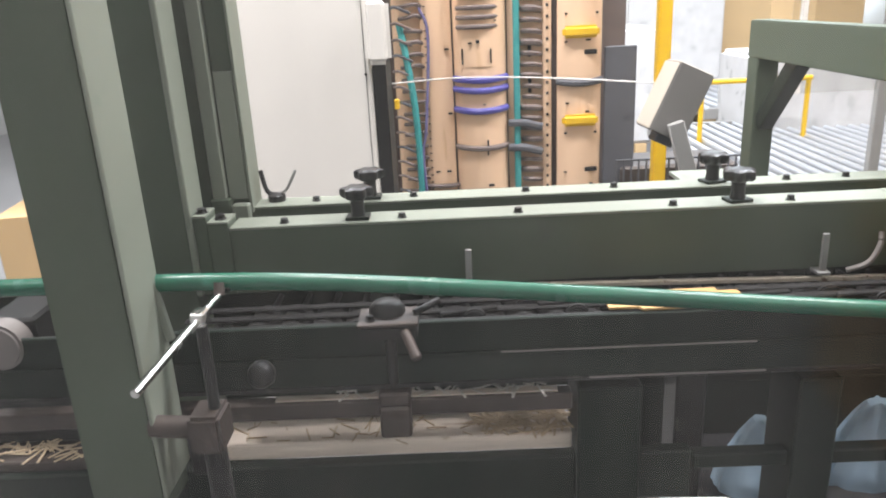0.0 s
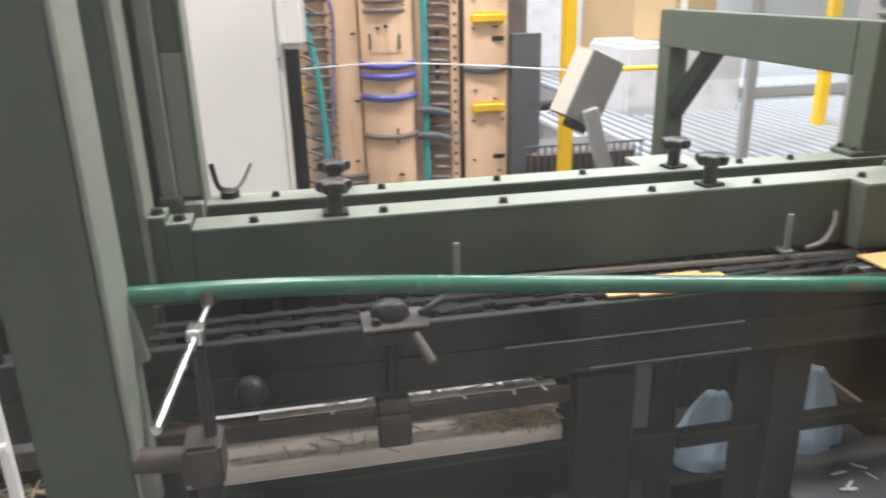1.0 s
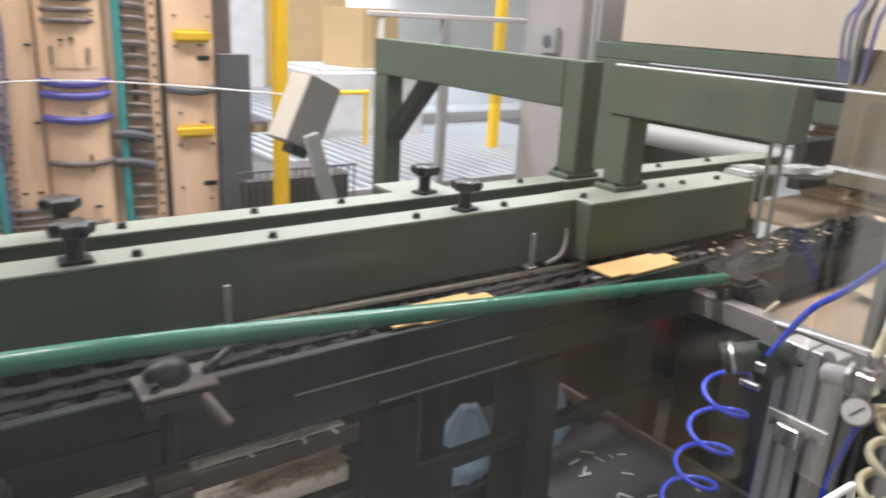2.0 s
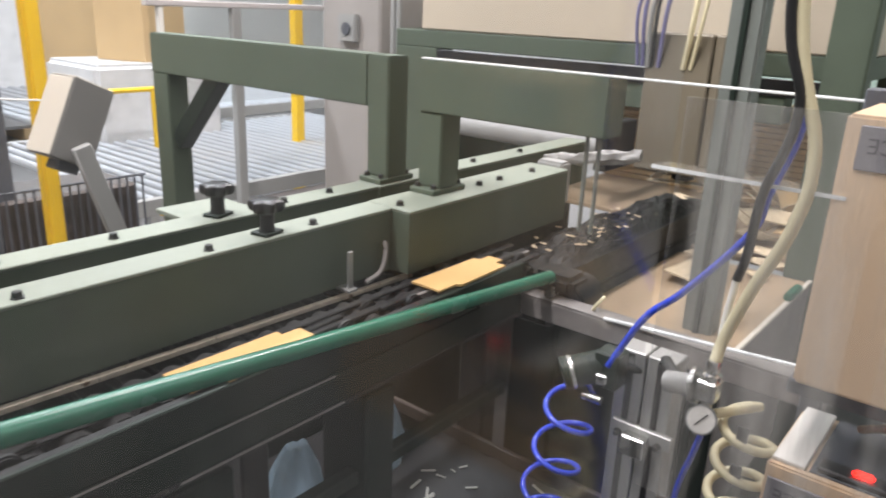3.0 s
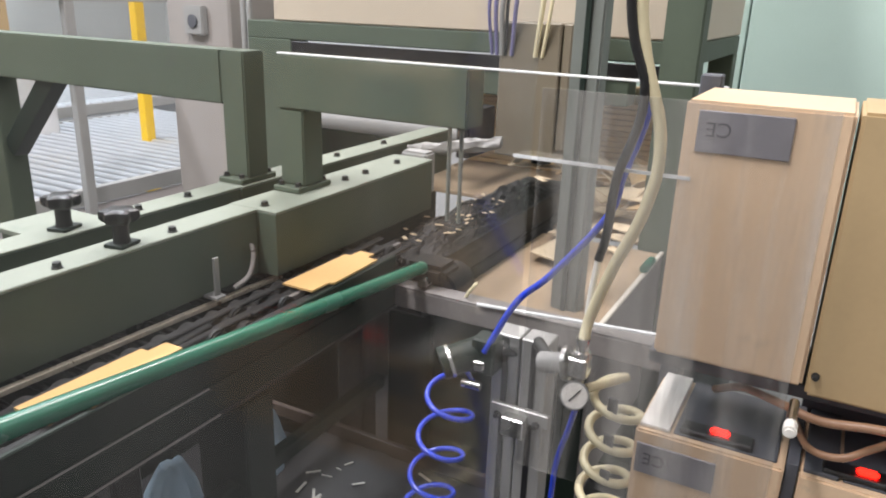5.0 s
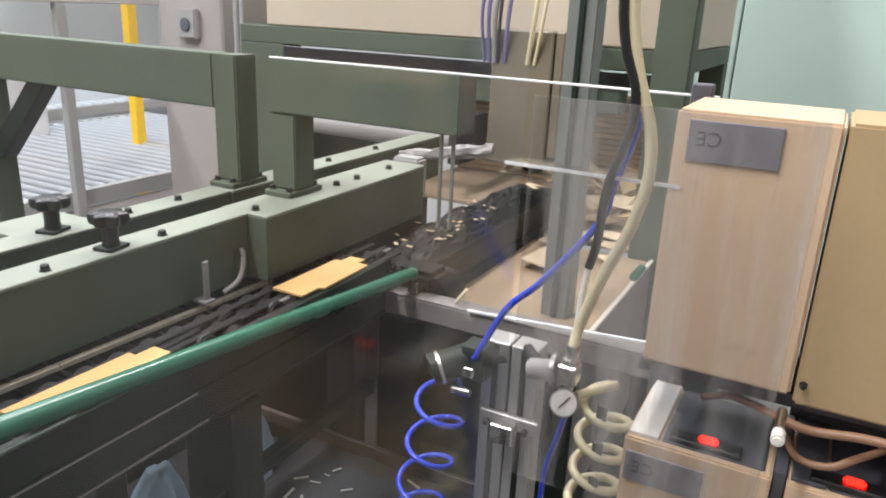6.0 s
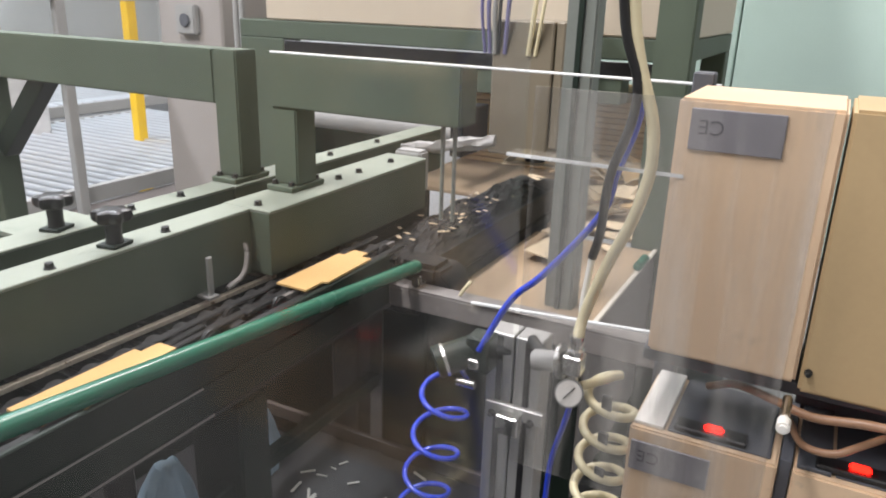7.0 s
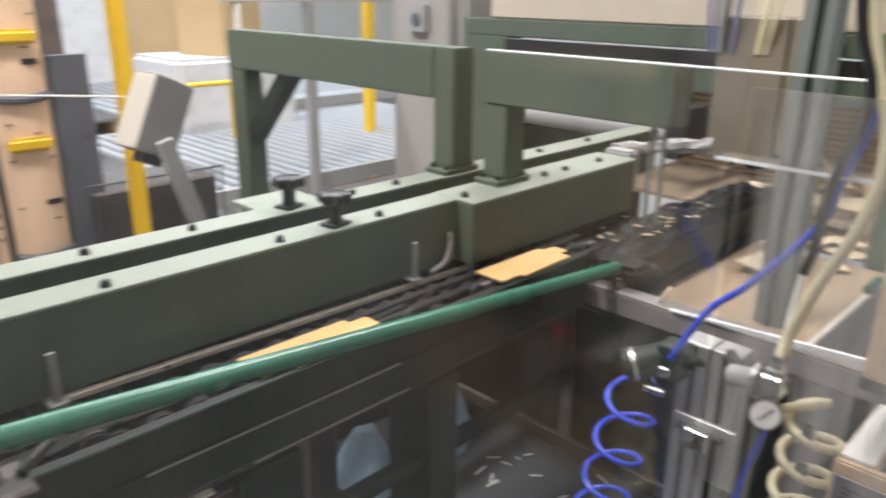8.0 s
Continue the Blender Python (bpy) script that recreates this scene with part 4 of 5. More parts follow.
for x, y, sx, sy, sz in ((2.35, 4.0, 0.9, 0.7, 0.83), (1.1, 5.5, 1.1, 0.8, 0.98), (2.2, 6.9, 1.0, 0.8, 1.5)):
    p = thing("wrapped_pallet", x, y, 0, "pallet load wrapped in white stretch film", "pallet", "pallets")
    part("load", box(x - sx / 2, x + sx / 2, y - sy / 2, y + sy / 2, 0.12, 0.12 + sz, 0.03, seg=3), FILM, p)
    for dx in (-0.4, 0, 0.4):
        part("runner", box(x + dx * sx - 0.05, x + dx * sx + 0.05, y - sy / 2, y + sy / 2, 0, 0.12, 0.004), CARD, p, "wooden pallet runner")
solid("cream_cupboard", box(-2.2, -1.3, 2.4, 2.8, 0, 2.2, 0.01), CREAM, "cream painted sheet metal cupboard", "cupboard")
gate = thing("yellow_barrier", 1.6, 3.3, 0, "yellow tubular safety barrier", "barrier")
part("bar", rod((1.45, 3.4, 0.82), (2.15, 3.4, 0.82), 0.016, seg=12), YELLOW, gate, smooth=True)
for x in (1.47, 2.13):
    part("post", rod((x, 3.4, 0), (x, 3.4, 0.83), 0.016, seg=12), YELLOW, gate, smooth=True)
far_post = thing("far_yellow_post", 2.95, 3.0, 0, "yellow painted guard post by the rollers", "safety post", "yellow posts")
part("shaft", box(2.92, 2.99, 2.97, 3.03, 0, 2.4, 0.005), YELLOW, far_post)
gp = thing("grey_guard_post", 1.86, 2.13, 0, "grey aluminium guard post", "guard post")
part("shaft", box(1.835, 1.885, 2.11, 2.15, 0, 1.335, 0.004), GREY, gp)
part("top_rail", box(1.4, 2.74, 2.11, 2.15, 1.335, 1.362, 0.004), PALE_PANEL, gp, "pale pinkish top rail")
for x in (1.47, 2.50):
    part("mullion", box(x - 0.012, x + 0.012, 2.115, 2.145, 0.9, 1.335, 0.003), WHITE, gp, "white mullion")
part("pane", box(1.42, 2.72, 2.128, 2.132, 0.9, 1.335, 0), ACRYLIC, gp, "clear acrylic pane")
solid("hall_pillar", box(2.25, 2.65, 1.55, 1.95, 0, 5, 0.01), CONCRETE, "grey-beige hall pillar behind the machine", "pillar", kind="structure")

device = thing("pillar_switch", 2.24, 1.74, 1.25, "grey switch box with a dark round dial on the pillar", "switch box")
part("case", box(2.21, 2.248, 1.68, 1.80, 1.20, 1.33, 0.006, seg=2), GREY, device)
part("dial", rod((2.2095, 1.735, 1.262), (2.200, 1.735, 1.262), 0.03, seg=24, bevel=0.003), GREY_DARK, device, "dark round dial", smooth=True)
for y in (1.425, 1.39):
    pipe_up = thing("conduit_pipe", 2.23, y, 0, "grey steel conduit running up beside the machine", "pipe", "conduits")
    part("tube", rod((2.24, y + 0.03, 0.0), (2.24, y + 0.03, 5.0), 0.013, seg=14), GREY, pipe_up, smooth=True)

# ---- big cabinet, green frame and roller at the far end ----
big = thing("end_machine", 2.5, 0.5, 0, "large machine with a green frame and cream cabinet on top", "machine")
part("cabinet", box(2.2, 3.2, -0.5, 1.25, 1.285, 2.4, 0.006), CABINET, big, "cream sheet metal cabinet")
part("frame_top", box(2.2, 3.2, -0.5, 1.40, 1.21, 1.283, 0.004), GREEN, big)
part("slot", box(2.19, 2.2, -0.45, 1.15, 1.15, 1.205, 0.002), BLACK, big, "black slot")
part("frame_panel", box(2.2, 2.3, -0.3, 1.16, 1.06, 1.15, 0.004), GREEN, big)
part("frame_post", box(2.2, 2.32, 1.16, 1.40, 0, 1.21, 0.004), GREEN, big)
part("frame_post", box(3.1, 3.2, -0.5, -0.4, 0, 1.21, 0.004), GREEN, big)
part("roller", rod((2.05, 0.98, 0.93), (2.05, 0.25, 0.93), 0.045, seg=24), GREY, big, "grey steel roller", smooth=True)
part("roller_mount", box(2.0, 2.22, 0.97, 1.02, 0.85, 1.02, 0.004), DARK, big)
part("roller_mount", box(2.0, 2.22, 0.20, 0.25, 0.85, 1.02, 0.004), DARK, big)
part("lower_panel", box(2.3, 2.36, 0.52, 1.16, 0.0, 1.0, 0.004), GREEN_DARK, big)
teal = thing("teal_partition", 4.25, -0.8, 0, "pale teal partition at the end of the line", "partition")
for k in range(3):
    part("panel", box(4.2, 4.3, -2.0 + 0.8 * k, -1.21 + 0.8 * k, 0.05, 2.55, 0.006), TEAL_WALL, teal)
part("rail", box(4.19, 4.31, -2.0, 0.39, 2.55, 2.62, 0.004), GREY, teal)
part("rail", box(4.19, 4.31, -2.0, 0.39, 0, 0.05, 0.004), GREY, teal)

# ---- brown housing, drive unit and cardboard beside the beam end ----
house = thing("brown_housing", 1.65, -0.18, 0.99, "brown sheet metal housing hanging over the line", "machine housing")
part("body", box(1.60, 1.78, -0.26, -0.082, 0.97, 1.34, 0.004), RUST_TAN, house)
part("side_door", box(1.605, 1.78, -0.29, -0.264, 1.0, 1.34, 0.004), RUST_TAN, house)
part("bracket", box(1.66, 2.22, -0.2, -0.14, 1.28, 1.32, 0.003), GREEN, house)
part("nozzle", spin([(0.03, 0), (0.035, 0.03), (0.02, 0.045)], (1.68, -0.2, 0.945), 16), BLACK, house, smooth=True)

drive = thing("drive_unit", 1.4, -0.2, 0, "dark greasy drive unit heaped with scraps", "machine drive")
part("bed", box(1.0, 2.0, -0.20, -0.03, 0.70, 0.822, 0.006), DARK, drive)
part("side_rail", box(1.02, 2.0, -0.206, -0.20, 0.80, 0.826, 0.002), DARK, drive)
part("side_rail", box(1.02, 2.0, -0.204, -0.20, 0.742, 0.752, 0.001), GREASE, drive)
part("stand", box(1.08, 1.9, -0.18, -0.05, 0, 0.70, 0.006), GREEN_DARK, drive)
part("motor", rod((1.0, -0.235, 0.775), (1.10, -0.235, 0.775), 0.045, seg=24, bevel=0.006), BLACK, drive, smooth=True)
part("gear_box", box(0.985, 1.07, -0.255, -0.15, 0.79, 0.835, 0.012, seg=2), GREASE, drive)
part("shaft", rod((0.96, -0.215, 0.80), (1.02, -0.215, 0.80), 0.010), STEEL, drive)
part("cable_loop", tube(smooth_path([(1.02, -0.30, 0.78), (0.985, -0.335, 0.82), (0.975, -0.32, 0.795), (1.0, -0.30, 0.76)], 8), 0.004, 8), HOSE_CREAM, drive, "thin pale cable loop", smooth=True)


def heap(name, x0, x1, y0, y1, z, h, mat, label, seed):
    """A low uneven mound of loose trimmings."""
    bm = bmesh.new()
    nx, ny = 60, 26
    grid = []
    for i in range(nx + 1):
        row = []
        for j in range(ny + 1):
            u, v = i / nx, j / ny
            edge = min(1, 5 * min(u, 1 - u)) * min(1, 4 * min(v, 1 - v))
            p = Vector((u * 14 + seed, v * 6, 0))
            d = edge * h * (0.5 + 0.5 * noise.noise(p * 0.5) + 0.22 * noise.noise(p * 1.7) + 0.04 * noise.noise(p * 4))
            row.append(bm.verts.new((x0 + u * (x1 - x0) + 0.006 * noise.noise(p * 5), y0 + v * (y1 - y0) + 0.006 * noise.noise(p * 5.3), z + max(d, 0.0))))
        grid.append(row)
    for i in range(nx):
        for j in range(ny):
            bm.faces.new((grid[i][j], grid[i + 1][j], grid[i + 1][j + 1], grid[i][j + 1]))
    return solid(name, bm, mat, label, "scraps", kind="stuff")


heap("greasy_heap", 1.02, 1.96, -0.196, -0.035, 0.823, 0.05, GREASE, "dark greasy heap of trimmings on the drive unit", 3.0)
bits("drive_scraps", 34, (1.06, 1.6, -0.18, -0.05), 0.848, 0.016, SCRAP, "small scraps strewn over the drive unit", 21, 0.02, 0.4)

wrap = bmesh.new()
rings = []
for k in range(25):
    u = k / 24
    row = []
    for q in range(20):
        a = math.tau * q / 20
        r = 0.016 + 0.010 * noise.noise(Vector((u * 6, math.cos(a) * 1.5, math.sin(a) * 1.5))) + 0.006 * noise.noise(Vector((u * 20, math.cos(a) * 5, math.sin(a) * 5)))
        row.append(wrap.verts.new((1.42 + 0.10 * u + r * math.cos(a) * 0.7, 0.10 - 0.24 * u, 0.985 + 0.035 * u + r * math.sin(a))))
    rings.append(row)
for a, b in zip(rings, rings[1:]):
    for q in range(20):
        wrap.faces.new((a[q], a[(q + 1) % 20], b[(q + 1) % 20], b[q]))
wrap.faces.new(rings[0][::-1])
wrap.faces.new(rings[-1])
film_roll = thing("film_roll", 1.47, -0.02, 0.98, "crumpled roll of translucent stretch film on a bracket", "plastic film")
part("roll", wrap, FILM_DULL, film_roll, smooth=True)
part("bracket", box(1.44, 1.50, 0.08, 0.136, 0.93, 0.975, 0.003), GREEN, film_roll)
for (y0, z0), (y1, z1), tilt in (((-0.10, 0.93), (-0.165, 1.0), 12), ((-0.165, 1.0), (-0.265, 0.94), -10), ((-0.09, 0.925), (-0.27, 0.935), 4)):
    length = math.hypot(y1 - y0, z1 - z0)
    solid("bent_card_strip", box(-0.03, 0.03, -length / 2, length / 2, -0.002, 0.002, 0.0005, m=pose(1.72, (y0 + y1) / 2, (z0 + z1) / 2 - 0.005, math.degrees(math.atan2(z1 - z0, y1 - y0)) + 180, tilt, 0)),
          SCRAP, "bent strip of pale cardboard caught below the housing", "cardboard scrap", "cardboard scraps")

table = thing("outfeed_table", 1.7, -0.6, 0, "cardboard covered outfeed table", "table")
for x0, x1 in ((1.08, 1.715), (1.805, 2.02), (2.022, 3.3)):
    part("top", box(x0, x1, -0.565, -0.208 if x0 < 2.0 else 0.48, 0.705, 0.722, 0.003), CARD_DIM, table, "sheet of brown cardboard")
    part("side_panel", box(x0, x1, -0.573, -0.567, 0.30, 0.722, 0.002), GREY_DULL, table, "grey-brown side panel")
    part("rim", box(x0, x1, -0.578, -0.566, 0.722, 0.730, 0.002), CREAM, table, "pale worn rim")
part("clip", box(1.50, 1.60, -0.582, -0.560, 0.730, 0.748, 0.004, seg=2), PIPE, table, "green plastic clip")
for x, y in ((1.15, -0.40), (3.2, -0.40), (1.15, -0.53), (3.2, -0.53)):
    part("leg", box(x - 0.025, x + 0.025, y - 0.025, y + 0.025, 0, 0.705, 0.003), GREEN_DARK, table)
rng = random.Random(8)
for k in range(26):
    x, y = rng.uniform(1.5, 3.0), rng.uniform(-0.53, -0.24)
    s = rng.uniform(0.04, 0.12)
    pts = [(s * rng.uniform(0.6, 1.2) * math.cos(a), s * rng.uniform(0.4, 0.9) * math.sin(a)) for a in (0.3, 1.5, 2.7, 3.9, 5.2)]
    solid("cardboard_scrap", slab(pts, 0, 0.004, None, pose(x, y, 0.724 + 0.008 * (k % 4), 0, 0, rng.uniform(0, 360))), SCRAP, "torn scrap of brown cardboard on the table", "cardboard scrap", "cardboard scraps")
for k in range(22):
    x, y = rng.uniform(1.9, 2.6), rng.uniform(-0.50, -0.1)
    s1 = rng.uniform(0.05, 0.13)
    pts = [(s1 * rng.uniform(0.6, 1.2) * math.cos(a), s1 * rng.uniform(0.3, 0.9) * math.sin(a)) for a in (0.3, 1.4, 2.7, 3.6, 5.2)]
    solid("cardboard_scrap", slab(pts, 0, 0.004, None, pose(x, y, 0.77 + 0.05 * rng.random(), rng.uniform(-35, 35), rng.uniform(-35, 35), rng.uniform(0, 360))), (SCRAP, CARD)[k % 2], "bent cardboard scrap on the waste pile", "cardboard scrap", "cardboard scraps")
for k in range(14):
    solid("cardboard_sheet", box(2.55, 3.25, -0.56, 0.48, 0.724 + 0.022 * k, 0.742 + 0.022 * k, 0.001, m=Matrix.Translation((0, 0.01 * (k % 3), 0))), CARD, "flat cardboard sheet in a loose stack", "cardboard", "cardboard sheets")

dpost = thing("dark_green_post", 1.76, -0.64, 0, "dark green square steel post beside the outfeed table", "post")
part("shaft", box(1.72, 1.80, -0.60, -0.50, 0, 1.5, 0.004, seg=2), GREEN, dpost)
part("foot", box(1.68, 1.84, -0.64, -0.46, 0, 0.012, 0.002), GREEN, dpost)
gpost = thing("steel_post", 1.2, -0.47, 0, "grey-green square steel post by the table", "post")
part("shaft", box(1.175, 1.23, -0.502, -0.437, 0, 2.6, 0.004, seg=2), GREY_GREEN, gpost)
part("rib", box(1.168, 1.175, -0.475, -0.463, 0, 2.6, 0.001), GREEN_DARK, gpost, "dark slot cover")
part("foot", box(1.12, 1.29, -0.56, -0.40, 0, 0.012, 0.002), GREEN, gpost)

# ---- bar, aluminium post, regulators and hoses ----
barr = thing("cross_bar", 0.97, -0.43, 0.73, "grey steel cross bar with a clear acrylic edge", "bar")
part("bar", box(0.955, 0.975, -0.78, -0.105, 0.738, 0.783, 0.002), GREY_DULL, barr)
part("flange", box(0.955, 1.0, -0.78, -0.105, 0.783, 0.788, 0.001), GREY_DULL, barr)
part("acrylic_edge", rod((0.95, -0.356, 0.790), (0.95, -0.757, 0.816), 0.004, seg=6), ACRYLIC_EDGE, barr, "bright acrylic edge")
part("leg", box(0.98, 1.01, -0.74, -0.70, 0, 0.783, 0.002), GREEN_DARK, barr)

alu = thing("aluminium_post", 0.67, -0.575, 0, "slotted aluminium profile post with clamp block", "post")
for y0 in (-0.622, -0.574):
    part("profile", box(0.65, 0.695, y0, y0 + 0.046, 0, 0.89, 0.002), ALU, alu)
    part("slot", box(0.6485, 0.65, y0 + 0.018, y0 + 0.028, 0.02, 0.885, 0), BLACK, alu)
part("clamp_block", box(0.618, 0.648, -0.60, -0.562, 0.728, 0.762, 0.002), STEEL, alu, "bright clamp block")
part("clamp_plate", box(0.638, 0.6485, -0.635, -0.535, 0.748, 0.772, 0.002), ALU, alu)
for y in (-0.615, -0.548):
    bolt(alu, 0.638, y, 0.752, 0.005, "X")

reg = thing("pressure_regulator", 0.62, -0.48, 0.80, "black air regulator with chrome cap and fittings", "regulator", "regulators")
part("body", rod((0.64, -0.522, 0.862), (0.60, -0.474, 0.844), 0.0255, seg=20, bevel=0.003), GREEN_DARK, reg, smooth=True)
part("cap", rod((0.60, -0.474, 0.844), (0.592, -0.465, 0.84), 0.027, seg=24, bevel=0.001), GREEN_DARK, reg, smooth=True)
part("ring", rod((0.603, -0.4776, 0.8454), (0.5995, -0.4734, 0.8438), 0.0285, seg=24, bevel=0.001), STEEL, reg, "chrome ring", smooth=True)
part("block", box(0.61, 0.65, -0.547, -0.507, 0.83, 0.89, 0.003), GREEN_DARK, reg)
part("fitting", box(0.602, 0.622, -0.534, -0.514, 0.838, 0.856, 0.002), STEEL, reg)
part("connector", rod((0.60, -0.532, 0.815), (0.60, -0.50, 0.814), 0.007, seg=12), STEEL, reg, "bright hose connector", smooth=True)
part("stay", rod((0.65, -0.53, 0.86), (0.66, -0.57, 0.86), 0.01), DARK, reg)

reg2 = thing("gauge_regulator", 0.60, -0.67, 0.85, "grey air regulator with a round pressure gauge", "regulator", "regulators")
part("knob", rod((0.60, -0.625, 0.885), (0.60, -0.665, 0.893), 0.016, seg=20, bevel=0.003), GREY, reg2, smooth=True)
part("collar", rod((0.60, -0.665, 0.893), (0.60, -0.671, 0.894), 0.026, seg=24), STEEL, reg2, smooth=True)
part("block", box(0.588, 0.618, -0.70, -0.671, 0.878, 0.91, 0.003), STEEL, reg2)
part("gland", spin([(0.013, 0), (0.013, 0.008), (0.009, 0.010), (0.011, 0.022), (0.011, 0.03)], (0.602, -0.688, 0.91), 12), STEEL, reg2, smooth=True)
gm = look((0.588, -0.688, 0.853), (-0.34, -0.9, 1.3))
part("gauge_case", rod(gm @ Vector((0, 0, 0.012)), gm @ Vector((0, 0, -0.010)), 0.021, seg=32, bevel=0.002), GREY, reg2, smooth=True)
dial = part("dial", rod(gm @ Vector((0, 0, -0.0095)), gm @ Vector((0, 0, -0.011)), 0.0185, seg=32), WHITE, reg2, "white gauge dial")
part("needle", box(-0.001, 0.001, -0.011, 0.012, -0.0125, -0.0115, 0, m=gm @ pose(0, 0, 0, 0, 0, 40)), INK, dial)
part("stay", rod((0.60, -0.65, 0.885), (0.66, -0.60, 0.885), 0.01), DARK, reg2)
part("neck", rod((0.60, -0.688, 0.87), (0.60, -0.688, 0.88), 0.008), STEEL, reg2)


def helix(cx, cy, z0, z1, r, turns, drift=(0, 0), steps=22):
    n = int(turns * steps)
    return [Vector((cx + drift[0] * k / n + r * math.cos(2 * math.pi * k / steps), cy + drift[1] * k / n + r * math.sin(2 * math.pi * k / steps), z0 + (z1 - z0) * k / n)) for k in range(n + 1)]


def hose(name, pts, r, mat, label):
    return solid(name, tube(pts, r, 10), mat, label, "hose", "hoses", smooth=True)


coil = thing("blue_coil_hose", 0.6, -0.47, 0.5, "coiled translucent blue air hose", "hose", "hoses")
part("coil", tube([Vector((0.60, -0.522, 0.814))] + helix(0.60, -0.488, 0.813, 0.44, 0.041, 4.9, (-0.02, 0.06)), 0.0045, 10), HOSE_BLUE, coil, smooth=True)
cream = thing("cream_coil_hose", 0.63, -0.745, 0.5, "coiled cream plastic hose with black ties", "hose", "hoses")
part("coil", tube([Vector((0.60, -0.70, 0.862))] + helix(0.63, -0.742, 0.862, 0.60, 0.036, 4.8, (0.0, 0.012)), 0.0068, 10), HOSE_CREAM, cream, smooth=True)
for k in range(4):
    part("tie", box(0.592, 0.596, -0.75, -0.735, 0.835 - 0.06 * k, 0.862 - 0.06 * k, 0.001), BLACK, cream)
hose("blue_hose", smooth_path([(0.65, -0.72, 2.0), (0.632, -0.70, 1.45), (0.632, -0.735, 1.284), (0.63, -0.712, 1.173), (0.624, -0.698, 1.116), (0.62, -0.625, 1.016), (0.62, -0.575, 0.962), (0.612, -0.53, 0.87)], 10), 0.0052, HOSE_BLUE, "blue air hose running down to the regulator")
hose("braided_sleeve", smooth_path([(0.62, -0.73, 2.0), (0.612, -0.70, 1.45), (0.612, -0.732, 1.284), (0.613, -0.708, 1.173), (0.622, -0.70, 1.09), (0.63, -0.69, 1.05)], 10), 0.0065, BLACK, "black braided cable sleeve")
hose("cream_hose", smooth_path([(0.64, -0.74, 2.0), (0.62, -0.71, 1.45), (0.62, -0.756, 1.235), (0.62, -0.748, 1.136), (0.62, -0.715, 1.047), (0.62, -0.69, 0.967), (0.604, -0.688, 0.935)], 10), 0.0082, HOSE_CREAM, "thick cream plastic hose hanging down")
hose("clear_hose", smooth_path([(0.63, -0.69, 1.05), (0.625, -0.685, 0.98), (0.606, -0.692, 0.93)], 8), 0.005, PAPER, "pale thin hose below the sleeve")
hose("gauge_hose", smooth_path([(0.60, -0.69, 0.84), (0.602, -0.68, 0.79), (0.615, -0.66, 0.70), (0.62, -0.655, 0.55)], 8), 0.0045, HOSE_BLUE, "blue hose below the gauge")
for i, (y, mat) in enumerate(((-0.06, WIRE_VIOLET), (-0.075, WIRE_VIOLET), (-0.09, GREY), (-0.10, BLACK), (-0.12, WIRE_VIOLET), (-0.19, HOSE_CREAM), (-0.21, HOSE_CREAM))):
    hose("hanging_cable", smooth_path([(1.62, y - 0.06, 2.3), (1.58, y - 0.04 + 0.01 * (i % 2), 1.55), (1.57, y - 0.005 * i, 1.40), (1.60, y, 1.25)], 8), 0.005 + 0.001 * (i % 3), mat, "thin cable hanging from above onto the housing")

# ---- beige control boxes with lit switches ----
def text_object(parent, name, words, size, m, mat):
    cu = bpy.data.curves.new(name, "FONT")
    cu.body, cu.size, cu.extrude = words, size, 0.0003
    cu.align_x = "CENTER"
    ob = new(name, cu)
    cu.materials.append(mat)
    ob.parent = parent
    ob.matrix_basis = m
    return ob


FACE = Matrix(((0, 0, -1, 0), (-1, 0, 0, 0), (0, 1, 0, 0), (0, 0, 0, 1)))


def plate(parent, x, y0, y1, z0, z1):
    p = part("label_plate", box(x - 0.0035, x, y0, y1, z0, z1, 0.001), PLATE, parent, "grey label plate mounted upside down")
    t = text_object(p, "ce_mark", "CE", 0.026, Matrix.Translation((x - 0.0038, y1 - 0.026, z1 - 0.014)) @ FACE @ Matrix.Rotation(math.pi, 4, "Z"), INK_FADED)
    t.matrix_parent_inverse = Matrix()
    return p


up = thing("beige_control_box", 0.70, -0.875, 0.925, "beige sheet metal control box with a grey label plate", "control box", "control boxes")
part("body", box(0.62, 0.80, -0.972, -0.783, 0.935, 1.283, 0.004, seg=2), BEIGE, up)
plate(up, 0.62, -0.910, -0.800, 1.220, 1.272)
tan = thing("tan_control_box", 0.72, -1.08, 0.925, "tan sheet metal control box next to a clear guard", "control box", "control boxes")
part("body", box(0.62, 0.80, -1.22, -0.976, 0.925, 1.285, 0.004, seg=2), TAN, tan)
bolt(tan, 0.62, -0.985, 0.955, 0.004, "X")


def lower_box(y0, y1, label, ysw):
    b = thing("switch_box", 0.69, (y0 + y1) / 2, 0.70, label, "control box", "control boxes")
    part("body", box(0.60, 0.785, y0, y1, 0.60, 0.822, 0.003, seg=2), BEIGE, b)
    part("rim", box(0.61, 0.785, y1 - 0.045, y1 - 0.004, 0.822, 0.828, 0.001), WHITE if y1 > -0.9 else GREY_DARK, b, "painted edge strip")
    part("panel", box(0.612, 0.78, y0 + 0.01, y1 - 0.05, 0.822, 0.825, 0.001), GREY_DARK, b, "dark grey top panel")
    part("switch_frame", box(0.613, 0.642, ysw - 0.045, ysw + 0.05, 0.825, 0.834, 0.002), BLACK, b)
    part("switch", box(0.618, 0.634, ysw - 0.014, ysw + 0.012, 0.834, 0.840, 0.003, seg=2), RED, b, "red lit rocker switch")
    return b


lb = lower_box(-0.972, -0.777, "beige box with a red lit rocker switch", -0.885)
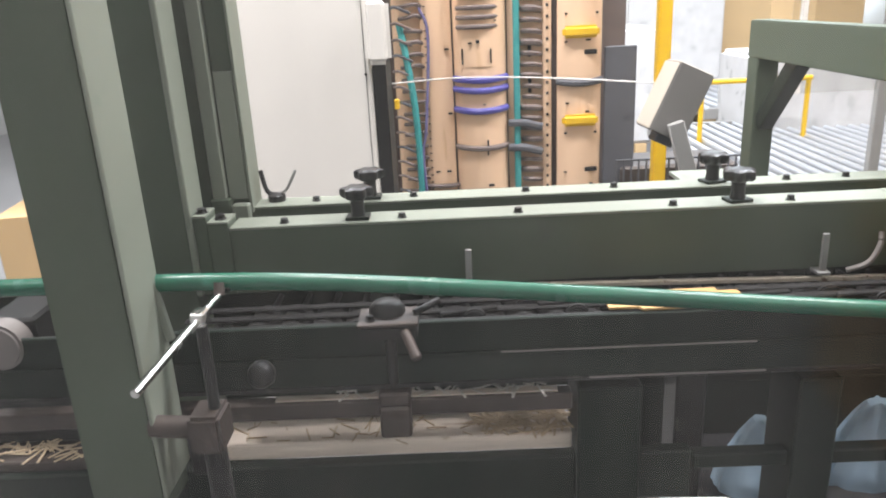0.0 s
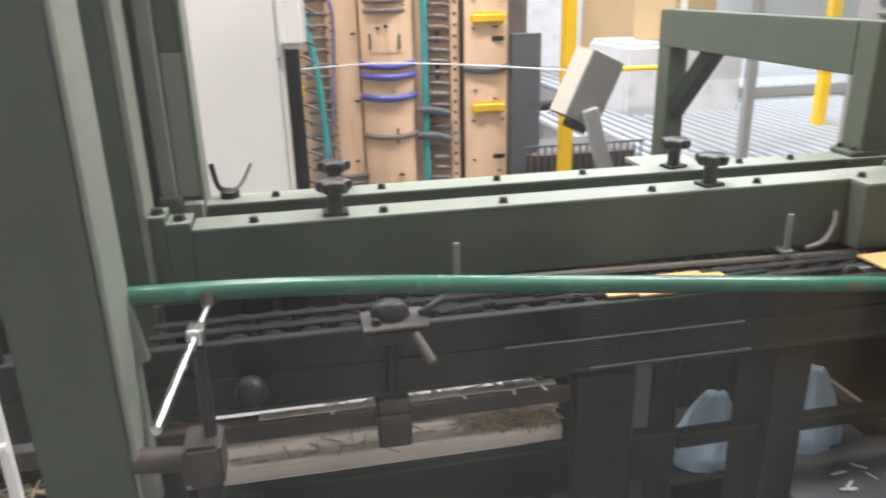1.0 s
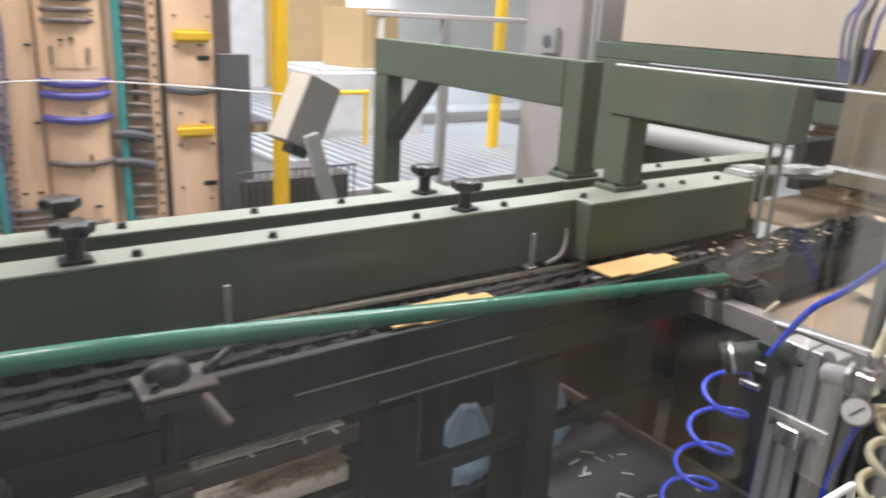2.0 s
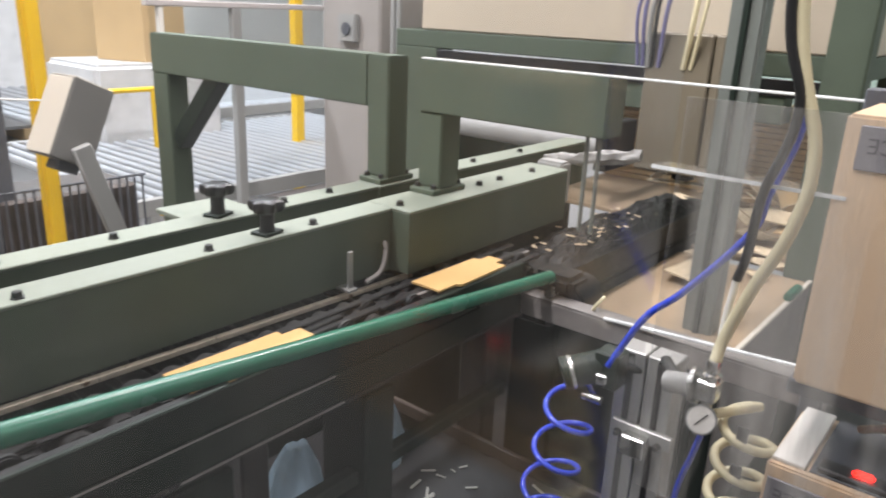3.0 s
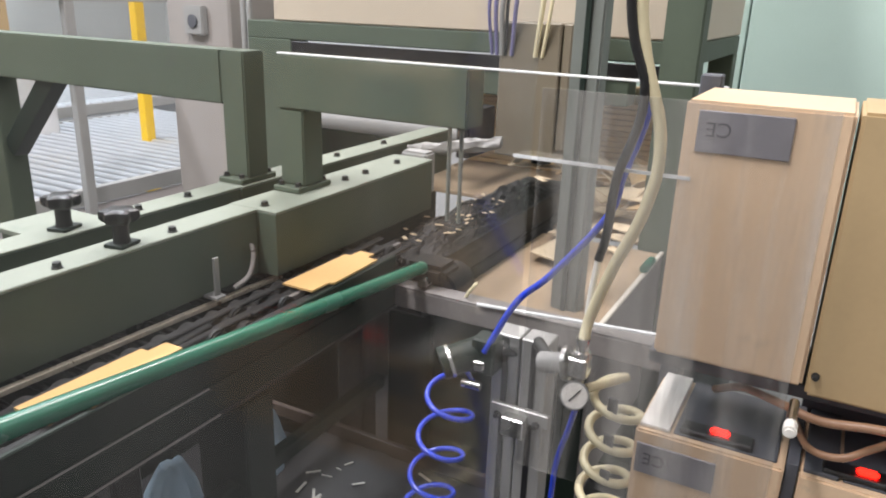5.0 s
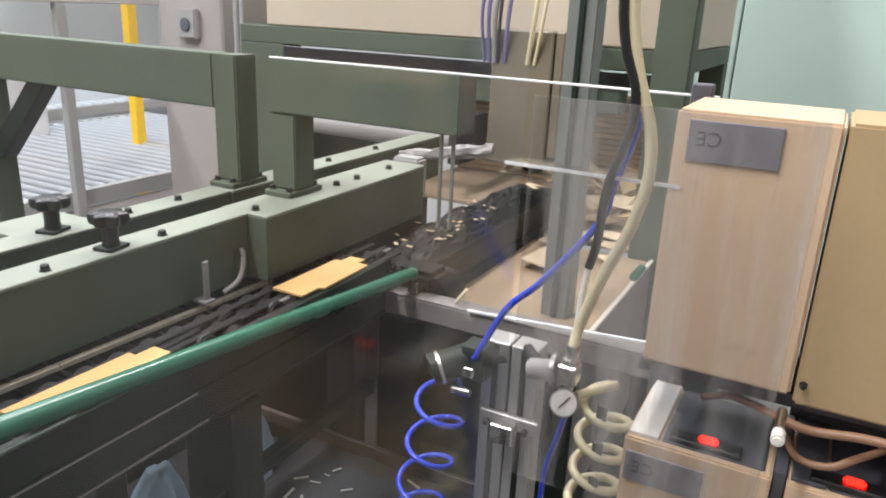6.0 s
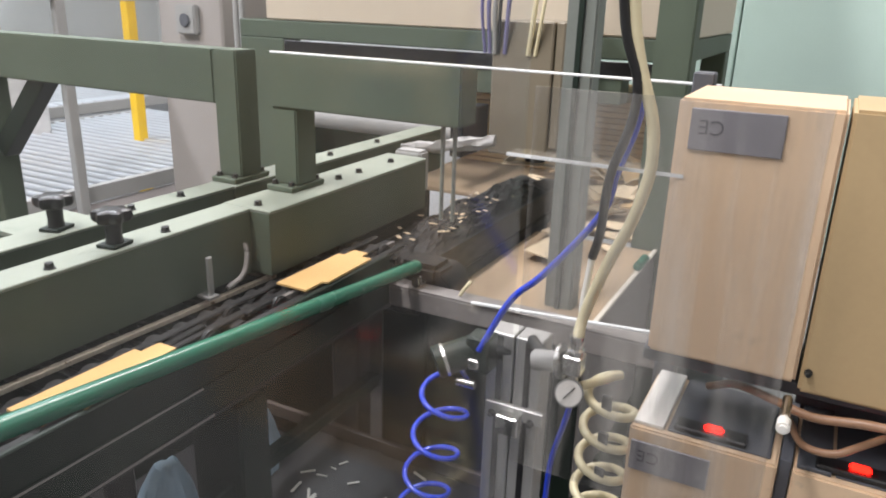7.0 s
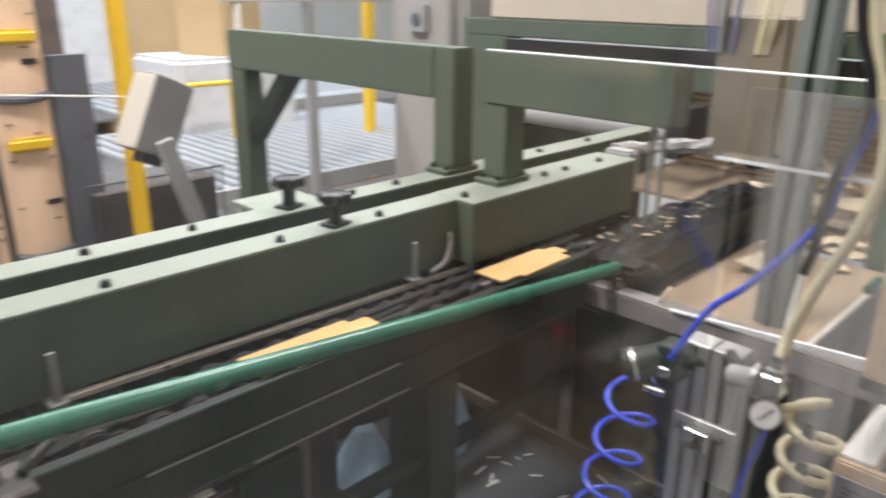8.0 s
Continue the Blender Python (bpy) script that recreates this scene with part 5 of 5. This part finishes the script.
plate(lb, 0.60, -0.890, -0.782, 0.755, 0.803)
lower_box(-1.25, -0.99, "beige box with a red lit switch and black plugs", -1.065)
plug = solid("black_plug", box(0.62, 0.68, -1.16, -1.10, 0.8255, 0.89, 0.008, seg=2), BLACK, "black moulded plug on the switch box", "plug")
rackb = thing("box_rack", 0.72, -1.0, 0, "dark steel rack carrying the control boxes", "rack")
for z in (0.575, 0.90):
    part("shelf", box(0.66, 0.80, -1.26, -0.77, z, z + 0.02, 0.002), GREY_DARK, rackb)
# Dark filler sheets added to block the bright background between the boxes.
part("divider", box(0.612, 0.784, -0.9885, -0.9735, 0.60, 0.828, 0.001), GREY_DARK, rackb)
part("back_panel", box(0.787, 0.799, -1.25, -0.98, 0.60, 0.899, 0.001), GREY_DARK, rackb)
for y in (-1.24, -0.78):
    part("upright", box(0.80, 0.83, y - 0.015, y + 0.015, 0, 1.3, 0.002), GREY_DARK, rackb)
hose("brown_cable", smooth_path([(0.74, -0.86, 0.842), (0.70, -0.90, 0.875), (0.64, -0.955, 0.895), (0.61, -1.0, 0.90), (0.60, -1.06, 0.913), (0.60, -1.14, 0.918), (0.66, -1.25, 0.92)], 8), 0.006, HOSE_BROWN, "brown cable slung between the boxes")
hose("orange_cable", smooth_path([(0.70, -0.975, 0.842), (0.62, -0.995, 0.853), (0.60, -1.03, 0.862), (0.615, -1.06, 0.875), (0.66, -1.10, 0.88)], 8), 0.005, HOSE_BROWN, "brown cable looped to a plug")

# ---- clear acrylic guards ----
ac = thing("acrylic_guard", 0.55, -0.80, 0.70, "clear acrylic guard sheet with bright edges and bolts", "acrylic guard", "acrylic guards")
part("sheet", box(0.545, 0.549, -0.957, -0.62, 0.74, 1.29, 0.0), HAZED, ac)
part("edge", box(0.5445, 0.5495, -0.9585, -0.957, 0.74, 1.29, 0), ACRYLIC, ac, "clear sheet edge")
for z in (0.922,):
    part("bolt", rod((0.53, -0.968, z), (0.60, -0.968, z), 0.006, seg=12), STEEL, ac)
    part("cap", rod((0.518, -0.968, z), (0.543, -0.968, z), 0.008, seg=16, bevel=0.003), WHITE, ac, "white plastic bolt cap", smooth=True)
shelf = thing("acrylic_shelf", 0.62, -0.68, 1.18, "clear acrylic ledge with bright edges", "acrylic guard", "acrylic guards")
part("sheet", box(0.62, 0.66, -0.80, -0.555, 1.182, 1.186, 0.0), ACRYLIC, shelf)
part("edge", box(0.6185, 0.62, -0.80, -0.555, 1.1815, 1.1865, 0), ACRYLIC_EDGE, shelf)
big_ac = thing("acrylic_screen", -0.1, -0.6, 0.4, "large clear acrylic safety screen in front of the machine", "acrylic guard", "acrylic guards")
part("sheet", box(-1.4, 0.57, -0.602, -0.598, 0.02, 2.6, 0.0), SCREEN, big_ac)
part("foot_rail", box(-1.4, 0.57, -0.615, -0.585, 0.0, 0.02, 0.002), ALU, big_ac, "aluminium foot rail")
part("top_rail", box(-1.4, 0.57, -0.615, -0.585, 2.6, 2.63, 0.002), ALU, big_ac, "aluminium top rail")

# ---- housings for the unseen lamps ----
for lx, ly, lz, power in LAMPS:
    f = thing("ceiling_lamp", lx, ly, lz + 0.01, "long white lamp added out of view under the ceiling", "lamp", "ceiling lamps")
    part("housing", box(lx - 1.22, lx + 1.22, ly - 0.22, ly + 0.22, lz + 0.01, lz + 0.09, 0.01), WHITE, f)
    for dx in (-0.9, 0.9):
        part("hanger", rod((lx + dx, ly, lz + 0.09), (lx + dx, ly, 5.0), 0.006, seg=6), GREY, f)
